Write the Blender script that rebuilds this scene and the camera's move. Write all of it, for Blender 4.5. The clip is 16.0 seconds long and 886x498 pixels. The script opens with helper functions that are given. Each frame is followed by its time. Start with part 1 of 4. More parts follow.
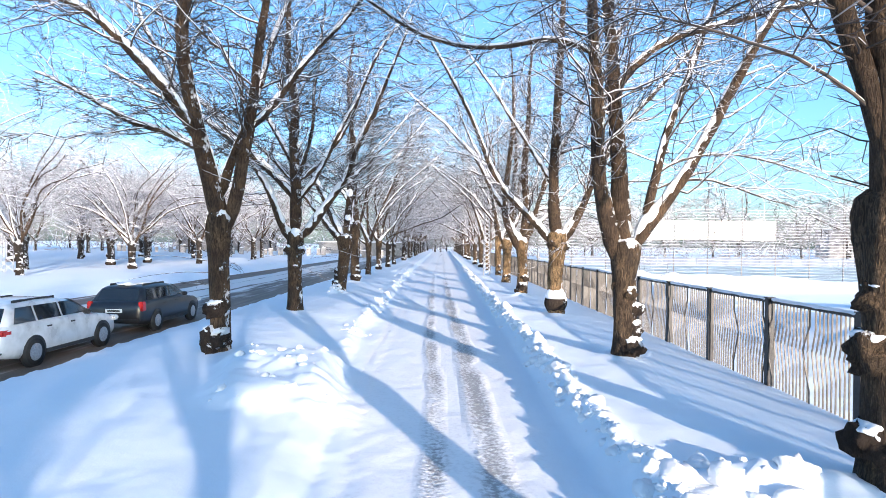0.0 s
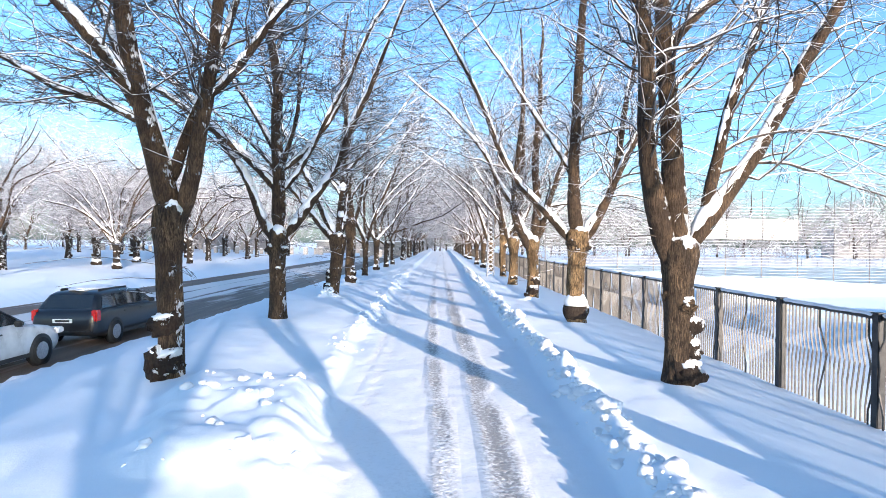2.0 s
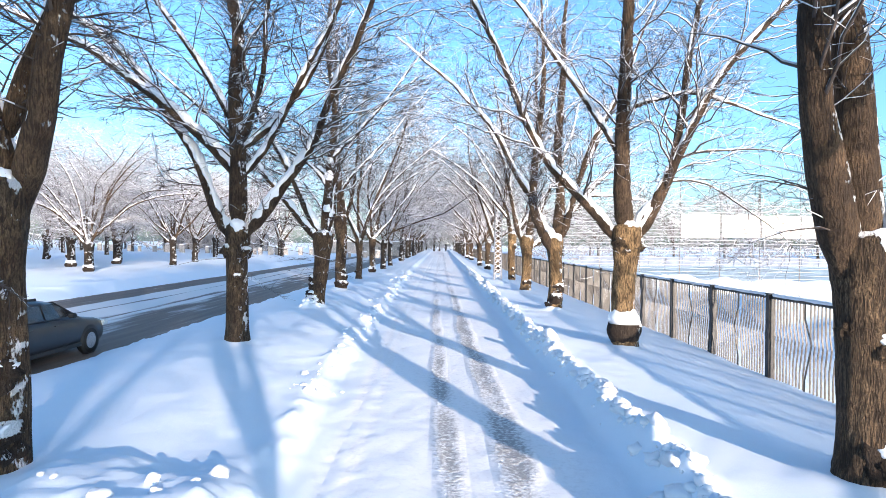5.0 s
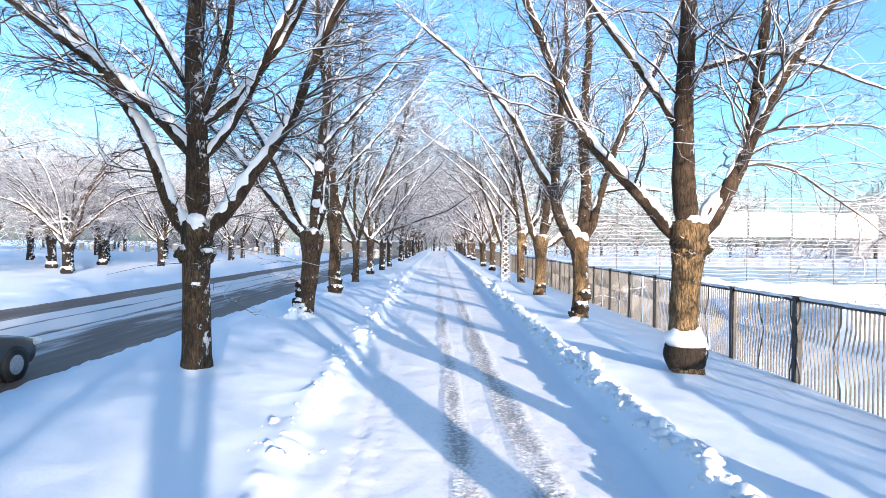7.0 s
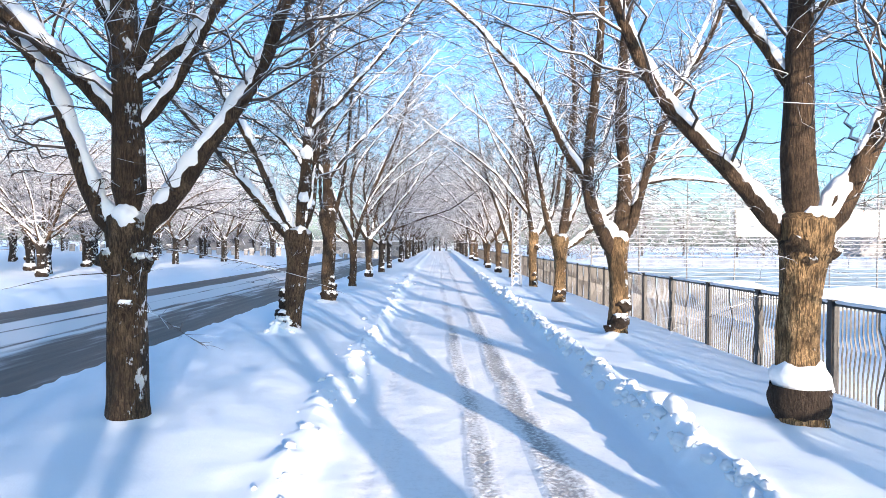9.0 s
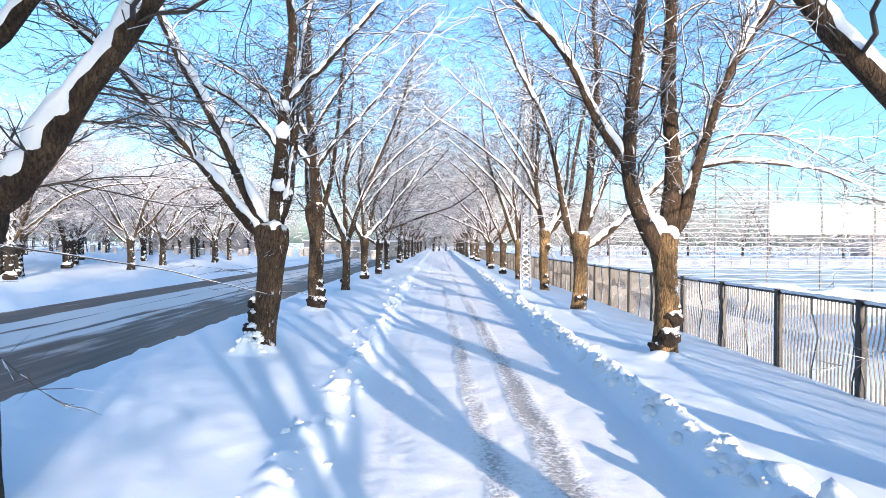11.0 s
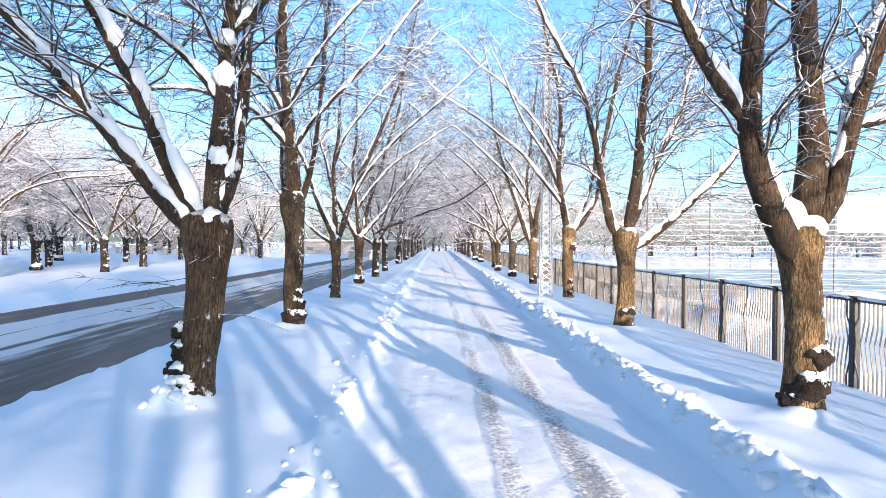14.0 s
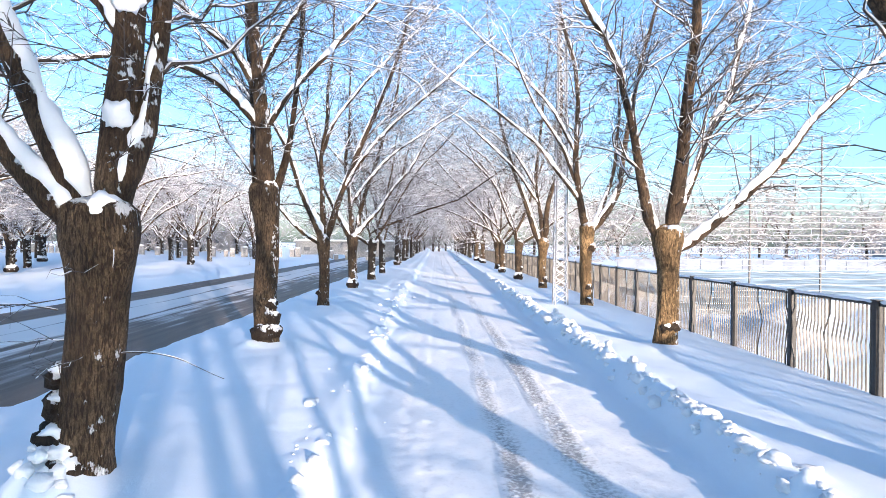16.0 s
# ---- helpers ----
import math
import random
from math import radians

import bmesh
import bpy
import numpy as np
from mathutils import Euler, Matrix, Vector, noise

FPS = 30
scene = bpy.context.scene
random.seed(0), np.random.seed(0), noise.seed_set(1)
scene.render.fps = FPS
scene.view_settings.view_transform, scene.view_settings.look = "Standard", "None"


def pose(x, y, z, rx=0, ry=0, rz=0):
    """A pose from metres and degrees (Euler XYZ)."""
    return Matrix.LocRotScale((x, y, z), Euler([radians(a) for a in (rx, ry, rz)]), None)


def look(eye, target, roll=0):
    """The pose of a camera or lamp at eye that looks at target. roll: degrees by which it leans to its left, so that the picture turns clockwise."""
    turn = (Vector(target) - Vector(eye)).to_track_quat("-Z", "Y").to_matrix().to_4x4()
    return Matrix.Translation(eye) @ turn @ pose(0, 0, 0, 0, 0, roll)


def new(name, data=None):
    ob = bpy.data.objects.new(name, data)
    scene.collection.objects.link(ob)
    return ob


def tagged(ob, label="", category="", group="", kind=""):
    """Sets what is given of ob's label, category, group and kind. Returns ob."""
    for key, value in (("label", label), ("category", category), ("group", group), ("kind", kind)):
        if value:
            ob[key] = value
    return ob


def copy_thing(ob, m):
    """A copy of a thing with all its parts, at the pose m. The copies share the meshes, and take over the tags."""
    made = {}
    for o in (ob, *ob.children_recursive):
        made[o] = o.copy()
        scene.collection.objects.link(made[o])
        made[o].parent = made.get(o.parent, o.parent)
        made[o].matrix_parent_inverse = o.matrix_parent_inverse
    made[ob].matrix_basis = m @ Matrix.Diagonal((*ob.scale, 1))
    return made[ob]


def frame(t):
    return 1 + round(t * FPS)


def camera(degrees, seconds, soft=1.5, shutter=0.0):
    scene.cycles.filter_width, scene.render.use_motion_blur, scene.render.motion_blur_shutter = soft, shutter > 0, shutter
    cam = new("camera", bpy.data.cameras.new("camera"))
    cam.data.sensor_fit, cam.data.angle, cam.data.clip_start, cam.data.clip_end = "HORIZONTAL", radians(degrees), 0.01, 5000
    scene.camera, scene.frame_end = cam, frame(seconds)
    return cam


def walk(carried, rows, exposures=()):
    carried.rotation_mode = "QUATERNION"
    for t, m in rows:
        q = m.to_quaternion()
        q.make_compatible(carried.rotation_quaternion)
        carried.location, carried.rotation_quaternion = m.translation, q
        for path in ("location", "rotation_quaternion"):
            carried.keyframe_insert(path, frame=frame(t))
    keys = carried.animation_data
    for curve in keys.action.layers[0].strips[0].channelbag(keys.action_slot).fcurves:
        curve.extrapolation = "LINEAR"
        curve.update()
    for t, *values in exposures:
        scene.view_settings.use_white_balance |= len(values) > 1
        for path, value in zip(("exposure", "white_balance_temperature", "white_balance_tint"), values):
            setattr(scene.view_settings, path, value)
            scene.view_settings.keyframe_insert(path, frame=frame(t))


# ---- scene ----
cam = camera(73.7, 16.0, soft=0.7)
UNIT = 0.84                                # metres in one unit of the plan below
METRES, EYE, TILT, LEAN, TURN = 18.18 * UNIT, 3.0 * UNIT, 0.0, 0.0, 0.0
ROWS = [
    (0.0, 0.0000, 0.0000, 0.0000, -0.000, -0.441, -0.57),
    (0.5, -0.0032, 0.0416, -0.0001, -0.007, -0.473, -0.59),
    (1.0, -0.0057, 0.0852, -0.0007, -0.033, -0.480, -0.56),
    (1.5, -0.0072, 0.1294, -0.0007, -0.046, -0.486, -0.59),
    (2.0, -0.0095, 0.1733, -0.0004, -0.065, -0.506, -0.62),
    (2.5, -0.0114, 0.2172, -0.0010, -0.085, -0.506, -0.58),
    (3.0, -0.0128, 0.2629, -0.0010, -0.091, -0.506, -0.61),
    (3.5, -0.0162, 0.3093, -0.0005, -0.117, -0.512, -0.59),
    (4.0, -0.0192, 0.3563, -0.0010, -0.137, -0.499, -0.60),
    (6.5, -0.0359, 0.5944, -0.0000, -0.248, -0.552, -0.51),
    (7.0, -0.0417, 0.6445, 0.0006, -0.261, -0.558, -0.53),
    (7.5, -0.0488, 0.6954, 0.0011, -0.287, -0.558, -0.51),
    (8.0, -0.0552, 0.7460, 0.0018, -0.300, -0.571, -0.50),
    (8.5, -0.0601, 0.7957, 0.0023, -0.319, -0.565, -0.48),
    (9.0, -0.0622, 0.8452, 0.0024, -0.332, -0.565, -0.45),
    (11.5, -0.0759, 1.0918, -0.0011, -0.456, -0.545, -0.36),
    (12.0, -0.0800, 1.1396, -0.0014, -0.476, -0.552, -0.37),
    (12.5, -0.0836, 1.1872, -0.0018, -0.495, -0.565, -0.36),
    (13.0, -0.0867, 1.2354, -0.0013, -0.502, -0.578, -0.37),
    (13.5, -0.0891, 1.2837, -0.0016, -0.521, -0.584, -0.34),
    (14.0, -0.0916, 1.3324, -0.0016, -0.534, -0.558, -0.36),
    (14.5, -0.0932, 1.3803, -0.0016, -0.547, -0.565, -0.36),
    (15.0, -0.0935, 1.4282, -0.0012, -0.554, -0.545, -0.36),
    (15.5, -0.0947, 1.4764, -0.0005, -0.567, -0.558, -0.37),
    (16.0, -0.0964, 1.5258, 0.0000, -0.580, -0.565, -0.38),
]
walk(cam, [(t, pose(0, 0, EYE, TILT, LEAN, TURN) @ pose(METRES * x, METRES * y, METRES * z, 90 + pitch, roll, yaw)) for t, x, y, z, yaw, pitch, roll in ROWS],
     [(0.0, 1.35, 5380, 2), (6.0, 1.38, 5420, 2), (16.0, 1.49, 5620, 4)])

# ---- light ----
SUN_TURN, SUN_HEIGHT = 23.0, 12.3          # degrees to the right of straight behind, and above the horizon
to_sun = Vector((math.sin(radians(SUN_TURN)) * math.cos(radians(SUN_HEIGHT)),
                 -math.cos(radians(SUN_TURN)) * math.cos(radians(SUN_HEIGHT)), math.sin(radians(SUN_HEIGHT))))
world = bpy.data.worlds.new("winter_sky")
scene.world = world
world.use_nodes = True
wn = world.node_tree.nodes
sky = wn.new("ShaderNodeTexSky")
sky.sky_type, sky.sun_disc = "NISHITA", False
sky.sun_elevation, sky.sun_rotation = radians(SUN_HEIGHT), radians(180 - SUN_TURN)
sky.air_density, sky.dust_density, sky.ozone_density = 1.0, 2.0, 3.1
wn["Background"].inputs["Strength"].default_value = 0.15
world.node_tree.links.new(sky.outputs[0], wn["Background"].inputs["Color"])
sun = new("sun", bpy.data.lights.new("sun", "SUN"))
sun.data.energy, sun.data.angle, sun.data.color = 4.45, radians(0.55), (1.0, 0.715, 0.52)
sun.matrix_world = look(to_sun * 100, (0, 0, 0))


# ---- materials ----
def nodes_of(name):
    m = bpy.data.materials.new(name)
    m.use_nodes = True
    t = m.node_tree
    return m, t, t.nodes["Principled BSDF"]


def add(t, kind, **inputs):
    n = t.nodes.new(kind)
    for k, v in inputs.items():
        key = k.replace("_", " ")
        if isinstance(v, bpy.types.NodeSocket):
            t.links.new(v, n.inputs[key])
        else:
            n.inputs[key].default_value = v
    return n


def calc(t, op, a, b=0.0, c=0.0):
    n = t.nodes.new("ShaderNodeMath")
    n.operation = op
    for i, v in enumerate((a, b, c)):
        if isinstance(v, bpy.types.NodeSocket):
            t.links.new(v, n.inputs[i])
        else:
            n.inputs[i].default_value = v
    return n.outputs[0]


def span(t, v, lo, hi):
    n = add(t, "ShaderNodeMapRange", Value=v)
    n.interpolation_type = "SMOOTHSTEP"
    n.inputs["From Min"].default_value, n.inputs["From Max"].default_value = lo, hi
    return n.outputs[0]


def blend(t, f, a, b):
    n = t.nodes.new("ShaderNodeMix")
    n.data_type = "RGBA"
    for i, v in ((0, f), (6, a), (7, b)):
        if isinstance(v, bpy.types.NodeSocket):
            t.links.new(v, n.inputs[i])
        else:
            n.inputs[i].default_value = v if i == 0 else (*v, 1)
    return n.outputs[2]


def grain(t, scale, detail=4.0, stretch=(1, 1, 1), distortion=0.0):
    g = t.nodes.new("ShaderNodeNewGeometry")
    m = add(t, "ShaderNodeMapping", Vector=g.outputs["Position"])
    m.inputs["Scale"].default_value = tuple(v / UNIT for v in stretch)
    return add(t, "ShaderNodeTexNoise", Vector=m.outputs[0], Scale=scale, Detail=detail, Distortion=distortion).outputs["Fac"]


def relief(t, b, height, strength, distance):
    n = add(t, "ShaderNodeBump", Height=height, Strength=strength, Distance=distance)
    t.links.new(n.outputs[0], b.inputs["Normal"])
    return n


def plain(name, colour, rough=0.5, metal=0.0, vary=0.15, scale=6.0, coat=0.0):
    m, t, b = nodes_of(name)
    g = grain(t, scale)
    dark = tuple(c * (1 - vary) for c in colour)
    light = tuple(min(1, c * (1 + vary)) for c in colour)
    t.links.new(blend(t, span(t, g, 0.35, 0.65), dark, light), b.inputs["Base Color"])
    t.links.new(calc(t, "MULTIPLY_ADD", g, 0.2, rough - 0.1), b.inputs["Roughness"])
    b.inputs["Metallic"].default_value, b.inputs["Coat Weight"].default_value = metal, coat
    return m


def snow_ground():
    m, t, b = nodes_of("ground_snow")
    wear = add(t, "ShaderNodeAttribute")
    wear.attribute_name = "wear"
    fine, mid, broad = grain(t, 38, 5), grain(t, 7, 4), grain(t, 0.7, 3)
    along = grain(t, 5, 5, (1, 0.12, 1))
    crumb = grain(t, 13, 8)
    speck = calc(t, "ADD", calc(t, "MULTIPLY", crumb, 1.4), calc(t, "MULTIPLY", along, 0.4))
    speck = span(t, calc(t, "MULTIPLY_ADD", wear.outputs["Fac"], 0.36, speck), 0.88, 1.36)
    worn = calc(t, "MULTIPLY", speck, calc(t, "MINIMUM", wear.outputs["Fac"], 0.74))
    # Verge snow is tinted blue for shade, path snow neutral for sunlight.
    light_tint = blend(t, broad, (0.745, 0.81, 0.875), (0.79, 0.84, 0.89))
    trod = calc(t, "MINIMUM", calc(t, "MULTIPLY", wear.outputs["Fac"], 7.0), 1.0)
    light_tint = blend(t, trod, light_tint, (0.83, 0.835, 0.845))
    t.links.new(blend(t, worn, light_tint, (0.17, 0.168, 0.165)), b.inputs["Base Color"])
    b.inputs["Roughness"].default_value = 0.62
    b.inputs["Specular IOR Level"].default_value = 0.35
    path = calc(t, "MINIMUM", calc(t, "MULTIPLY", wear.outputs["Fac"], 6.0), 1.0)
    h = calc(t, "ADD", calc(t, "MULTIPLY", fine, 0.12), calc(t, "MULTIPLY", mid, calc(t, "MULTIPLY_ADD", path, 0.2, 0.2)))
    trodden = calc(t, "MULTIPLY", span(t, wear.outputs["Fac"], 0.12, 0.75), calc(t, "ADD", crumb, calc(t, "MULTIPLY", fine, 0.5)))
    h = calc(t, "ADD", h, calc(t, "MULTIPLY", trodden, 6.0))
    relief(t, b, h, 0.45, 0.05)
    return m


def snow_soft(name, bump=0.3, tone=(0.80, 0.82, 0.85)):
    m, t, b = nodes_of(name)
    fine, mid = grain(t, 45, 4), grain(t, 9, 3)
    t.links.new(blend(t, mid, tuple(c * 0.96 for c in tone), tuple(min(0.94, c * 1.03) for c in tone)), b.inputs["Base Color"])
    b.inputs["Roughness"].default_value = 0.65
    b.inputs["Specular IOR Level"].default_value = 0.3
    relief(t, b, calc(t, "ADD", calc(t, "MULTIPLY", fine, 0.3), mid), bump, 0.04)
    return m


def bark_skin(name, dark, light, plaster, cracks=1.0):
    """Furrowed bark with wind-driven snow stuck to the upper and windward sides."""
    m, t, b = nodes_of(name)
    g = t.nodes.new("ShaderNodeNewGeometry")
    furrow = span(t, grain(t, 36, 6, (1, 1, 0.16), 0.9), 0.34, 0.60)
    plate = span(t, grain(t, 60, 4, (1, 1, 0.5), 0.8), 0.34, 0.60)
    furrow = calc(t, "MULTIPLY", furrow, calc(t, "MULTIPLY_ADD", plate, 0.5, 0.5))
    fine, broad = grain(t, 30, 5, (1, 1, 0.4)), grain(t, 2.2, 4)
    col = blend(t, calc(t, "MULTIPLY", calc(t, "MULTIPLY_ADD", span(t, broad, 0.3, 0.7), 0.7, 0.3), calc(t, "MULTIPLY_ADD", furrow, 0.6, 0.4)), dark, light)
    col = blend(t, calc(t, "MULTIPLY", calc(t, "SUBTRACT", 1.0, furrow), 0.8 * cracks), col, tuple(c * 0.4 for c in dark))
    damp = span(t, grain(t, 1.3, 5, (1, 1, 0.45), 0.6), 0.46, 0.64)
    col = blend(t, calc(t, "MULTIPLY", damp, 0.5), col, tuple(c * 0.8 for c in dark))
    xyz = add(t, "ShaderNodeSeparateXYZ", Vector=g.outputs["Normal"])
    face = calc(t, "ADD", calc(t, "MULTIPLY", xyz.outputs["X"], 0.42), calc(t, "MULTIPLY", xyz.outputs["Z"], 0.62))
    face = calc(t, "ADD", face, calc(t, "MULTIPLY", xyz.outputs["Y"], -0.22))
    patch = calc(t, "ADD", face, calc(t, "MULTIPLY", calc(t, "SUBTRACT", grain(t, 4.5, 5), 0.5), 1.5))
    patch = calc(t, "ADD", patch, calc(t, "MULTIPLY", calc(t, "SUBTRACT", fine, 0.5), 0.7))
    stuck = span(t, patch, plaster, plaster + 0.12)
    t.links.new(blend(t, stuck, col, (0.80, 0.82, 0.85)), b.inputs["Base Color"])
    b.inputs["Roughness"].default_value = 0.85
    b.inputs["Specular IOR Level"].default_value = 0.2
    h = calc(t, "ADD", calc(t, "MULTIPLY", furrow, 0.7 * cracks), calc(t, "MULTIPLY", fine, 0.5))
    h = calc(t, "ADD", h, calc(t, "MULTIPLY", stuck, 1.2))
    relief(t, b, h, 1.0, 0.05)
    return m


def road_skin():
    """Wet asphalt in the wheel lanes, grey slush and packed snow between them."""
    m, t, b = nodes_of("slushy_asphalt")
    g = t.nodes.new("ShaderNodeNewGeometry")
    x = add(t, "ShaderNodeSeparateXYZ", Vector=g.outputs["Position"]).outputs["X"]
    wob = calc(t, "MULTIPLY", calc(t, "SUBTRACT", grain(t, 1.2, 4, (1, 0.12, 1)), 0.5), 1.0)
    x = calc(t, "ADD", x, wob)
    ramp = add(t, "ShaderNodeValToRGB", Fac=span(t, calc(t, "DIVIDE", x, UNIT), -22.6, -10.2))
    # snow cover from the far edge (0) to the near edge (1)
    stops = ((0.0, 0.25), (0.03, 0.03), (0.10, 0.02), (0.17, 0.10), (0.21, 0.75), (0.36, 0.85), (0.40, 0.25), (0.43, 0.80),
             (0.60, 0.70), (0.655, 0.12), (0.68, 0.52), (0.76, 0.30), (0.86, 0.20), (0.93, 0.10), (1.0, 0.05))
    el = ramp.color_ramp.elements
    el[0].color, el[1].color = (0.25, 0.25, 0.25, 1), (0.05, 0.05, 0.05, 1)
    for p, v in stops[1:-1]:
        el.new(p).color = (v, v, v, 1)
    lane = grain(t, 3.0, 6, (1, 0.06, 1))
    blot = grain(t, 0.9, 5, (1, 0.3, 1))
    cover = add(t, "ShaderNodeSeparateColor", Color=ramp.outputs[0]).outputs[0]
    cover = span(t, calc(t, "ADD", cover, calc(t, "MULTIPLY", calc(t, "ADD", lane, calc(t, "SUBTRACT", blot, 1.0)), 0.85)), 0.16, 0.58)
    fine = grain(t, 60, 3)
    wet = blend(t, lane, (0.058, 0.049, 0.042), (0.23, 0.18, 0.14))
    t.links.new(blend(t, cover, wet, (0.72, 0.70, 0.68)), b.inputs["Base Color"])
    t.links.new(calc(t, "MULTIPLY_ADD", cover, 0.2, 0.55), b.inputs["Roughness"])
    b.inputs["Specular IOR Level"].default_value = 0.12
    relief(t, b, calc(t, "ADD", calc(t, "MULTIPLY", fine, 0.3), calc(t, "ADD", lane, cover)), 0.4, 0.03)
    return m


def glass_skin():
    m, t, b = nodes_of("tinted_car_glass")
    b.inputs["Base Color"].default_value = (0.02, 0.025, 0.03, 1)
    b.inputs["Roughness"].default_value = 0.06
    b.inputs["Coat Weight"].default_value = 0.6
    return m


SNOW_GROUND = snow_ground()
SNOW = snow_soft("clinging_snow")
SNOW_CLOD = snow_soft("ploughed_snow", 0.45, (0.80, 0.815, 0.83))
FROST = snow_soft("twig_snow", 0.0, (0.74, 0.755, 0.79))
# One linden bark twice: darker as in shade, golden as in sunlight.
BARK = bark_skin("shaded_linden_bark", (0.040, 0.030, 0.023), (0.215, 0.150, 0.090), 0.58)
BARK_SUNLIT = bark_skin("sunlit_linden_bark", (0.075, 0.050, 0.028), (0.60, 0.40, 0.20), 0.60)
BARK_LIMB = bark_skin("limb_bark", (0.030, 0.022, 0.017), (0.17, 0.115, 0.07), 0.56, 0.6)
BURL_SKIN = bark_skin("burl_bark", (0.028, 0.021, 0.017), (0.065, 0.048, 0.035), 0.62, 0.6)
# Bark with shade put into its colour, for park, far-left and distant trunks.
BARK_SHADE = bark_skin("shade_grey_bark", (0.026, 0.022, 0.019), (0.085, 0.070, 0.056), 0.50)
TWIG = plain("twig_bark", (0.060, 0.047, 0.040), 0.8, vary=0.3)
# Rime on far twigs, coloured paler and bluer to stand for distance haze.
RIME_HAZE = plain("hazy_rime_twig", (0.31, 0.305, 0.325), 0.85, vary=0.3)
# Rimed woods whose even pale colour also carries the haze.
HAZY = plain("hazy_rime_wood", (0.30, 0.285, 0.285), 0.85, vary=0.25)
ROAD = road_skin()
METAL_BAR = plain("grey_bar_paint", (0.06, 0.054, 0.049), 0.5, 0.1, 0.25, 9)
METAL = plain("dark_fence_paint", (0.030, 0.030, 0.032), 0.45, 0.3, 0.25, 12)
GALV = plain("frosted_galvanised_steel", (0.30, 0.305, 0.31), 0.5, 0.4, 0.2, 9)
POLE = plain("weathered_pole_steel", (0.16, 0.155, 0.15), 0.6, 0.2, 0.2, 9)
CAR_DARK = plain("black_car_paint", (0.012, 0.013, 0.015), 0.35, 0.0, 0.2, 3, 0.4)
CAR_WHITE = plain("dirty_white_car_paint", (0.62, 0.63, 0.64), 0.3, 0.0, 0.12, 3, 0.7)
GLASS = glass_skin()
RUBBER = plain("tyre_rubber", (0.018, 0.018, 0.018), 0.8, 0, 0.3, 20)
ALLOY = plain("grey_alloy", (0.42, 0.42, 0.43), 0.35, 0.8, 0.15, 20)
LAMP_RED = plain("red_lamp_glass", (0.45, 0.02, 0.015), 0.15, 0, 0.2, 20, 0.5)
TRIM = plain("black_plastic_trim", (0.02, 0.02, 0.02), 0.55, 0, 0.2, 20)
PLATE = plain("white_plate", (0.75, 0.75, 0.73), 0.4, 0, 0.05, 20)
STONE = plain("grey_concrete", (0.30, 0.29, 0.28), 0.85, 0, 0.25, 5)
PLASTER = plain("pale_render", (0.30, 0.292, 0.285), 0.8, 0, 0.08, 0.8)
PANE = plain("dark_window_glass", (0.12, 0.12, 0.13), 0.5, 0, 0.2, 2)
BLUE_SHEET = plain("blue_tarpaulin", (0.06, 0.16, 0.42), 0.55, 0, 0.2, 3)
BLUE_GREY = plain("blue_grey_boards", (0.13, 0.16, 0.22), 0.6, 0, 0.25, 0.5)
TURF = plain("snow_dusted_turf", (0.45, 0.51, 0.50), 0.8, 0, 0.3, 0.35)
SHEET_WHITE = plain("white_banner_sheet", (0.80, 0.79, 0.77), 0.6, 0, 0.05, 2)
SHEET_PALE = plain("beige_banner_sheet", (0.52, 0.49, 0.46), 0.65, 0, 0.10, 2)


# ---- mesh helpers ----
def mesh_of(name, verts, faces, material, smooth=True, other=None, which=None):
    """A mesh from an array of points and one of faces with equally many corners; which: 1 where a face takes the other material."""
    me = bpy.data.meshes.new(name)
    verts, faces = np.asarray(verts, float), np.asarray(faces, int)
    me.vertices.add(len(verts))
    me.vertices.foreach_set("co", verts.ravel())
    me.loops.add(faces.size)
    me.loops.foreach_set("vertex_index", faces.ravel())
    me.polygons.add(len(faces))
    me.polygons.foreach_set("loop_start", np.arange(len(faces)) * faces.shape[1])
    me.polygons.foreach_set("use_smooth", np.full(len(faces), smooth))
    me.update(calc_edges=True)
    me.materials.append(material)
    if other:
        me.materials.append(other)
        me.polygons.foreach_set("material_index", np.asarray(which, int))
    return me


def put(name, me, parent=None, label="", kind=""):
    ob = new(name, me)
    ob.parent = parent
    return tagged(ob, label, kind=kind)


def part(name, bm, material, parent, label="", smooth=False):
    """Links a bmesh as one mesh object under a thing or a part."""
    me = bpy.data.meshes.new(name)
    bmesh.ops.recalc_face_normals(bm, faces=bm.faces)
    bm.to_mesh(me)
    bm.free()
    me.materials.append(material)
    for p in me.polygons:
        p.use_smooth = smooth
    return put(name, me, parent, label)


def box_bm(x0, x1, y0, y1, z0, z1, bevel=0.0, bm=None):
    own = bmesh.new()
    bmesh.ops.create_cube(own, size=1, matrix=Matrix.Translation(((x0 + x1) / 2, (y0 + y1) / 2, (z0 + z1) / 2)) @ Matrix.Diagonal((x1 - x0, y1 - y0, z1 - z0, 1)))
    if bevel:
        bmesh.ops.bevel(own, geom=own.edges[:], offset=bevel, segments=2, affect="EDGES")
    if bm is None:
        return own
    me = bpy.data.meshes.new("tmp")
    own.to_mesh(me)
    own.free()
    bm.from_mesh(me)
    bpy.data.meshes.remove(me)
    return bm


def rand_grid(seed):
    return np.random.RandomState(seed).rand(256, 256)


GRIDS = [rand_grid(s) for s in range(6)]


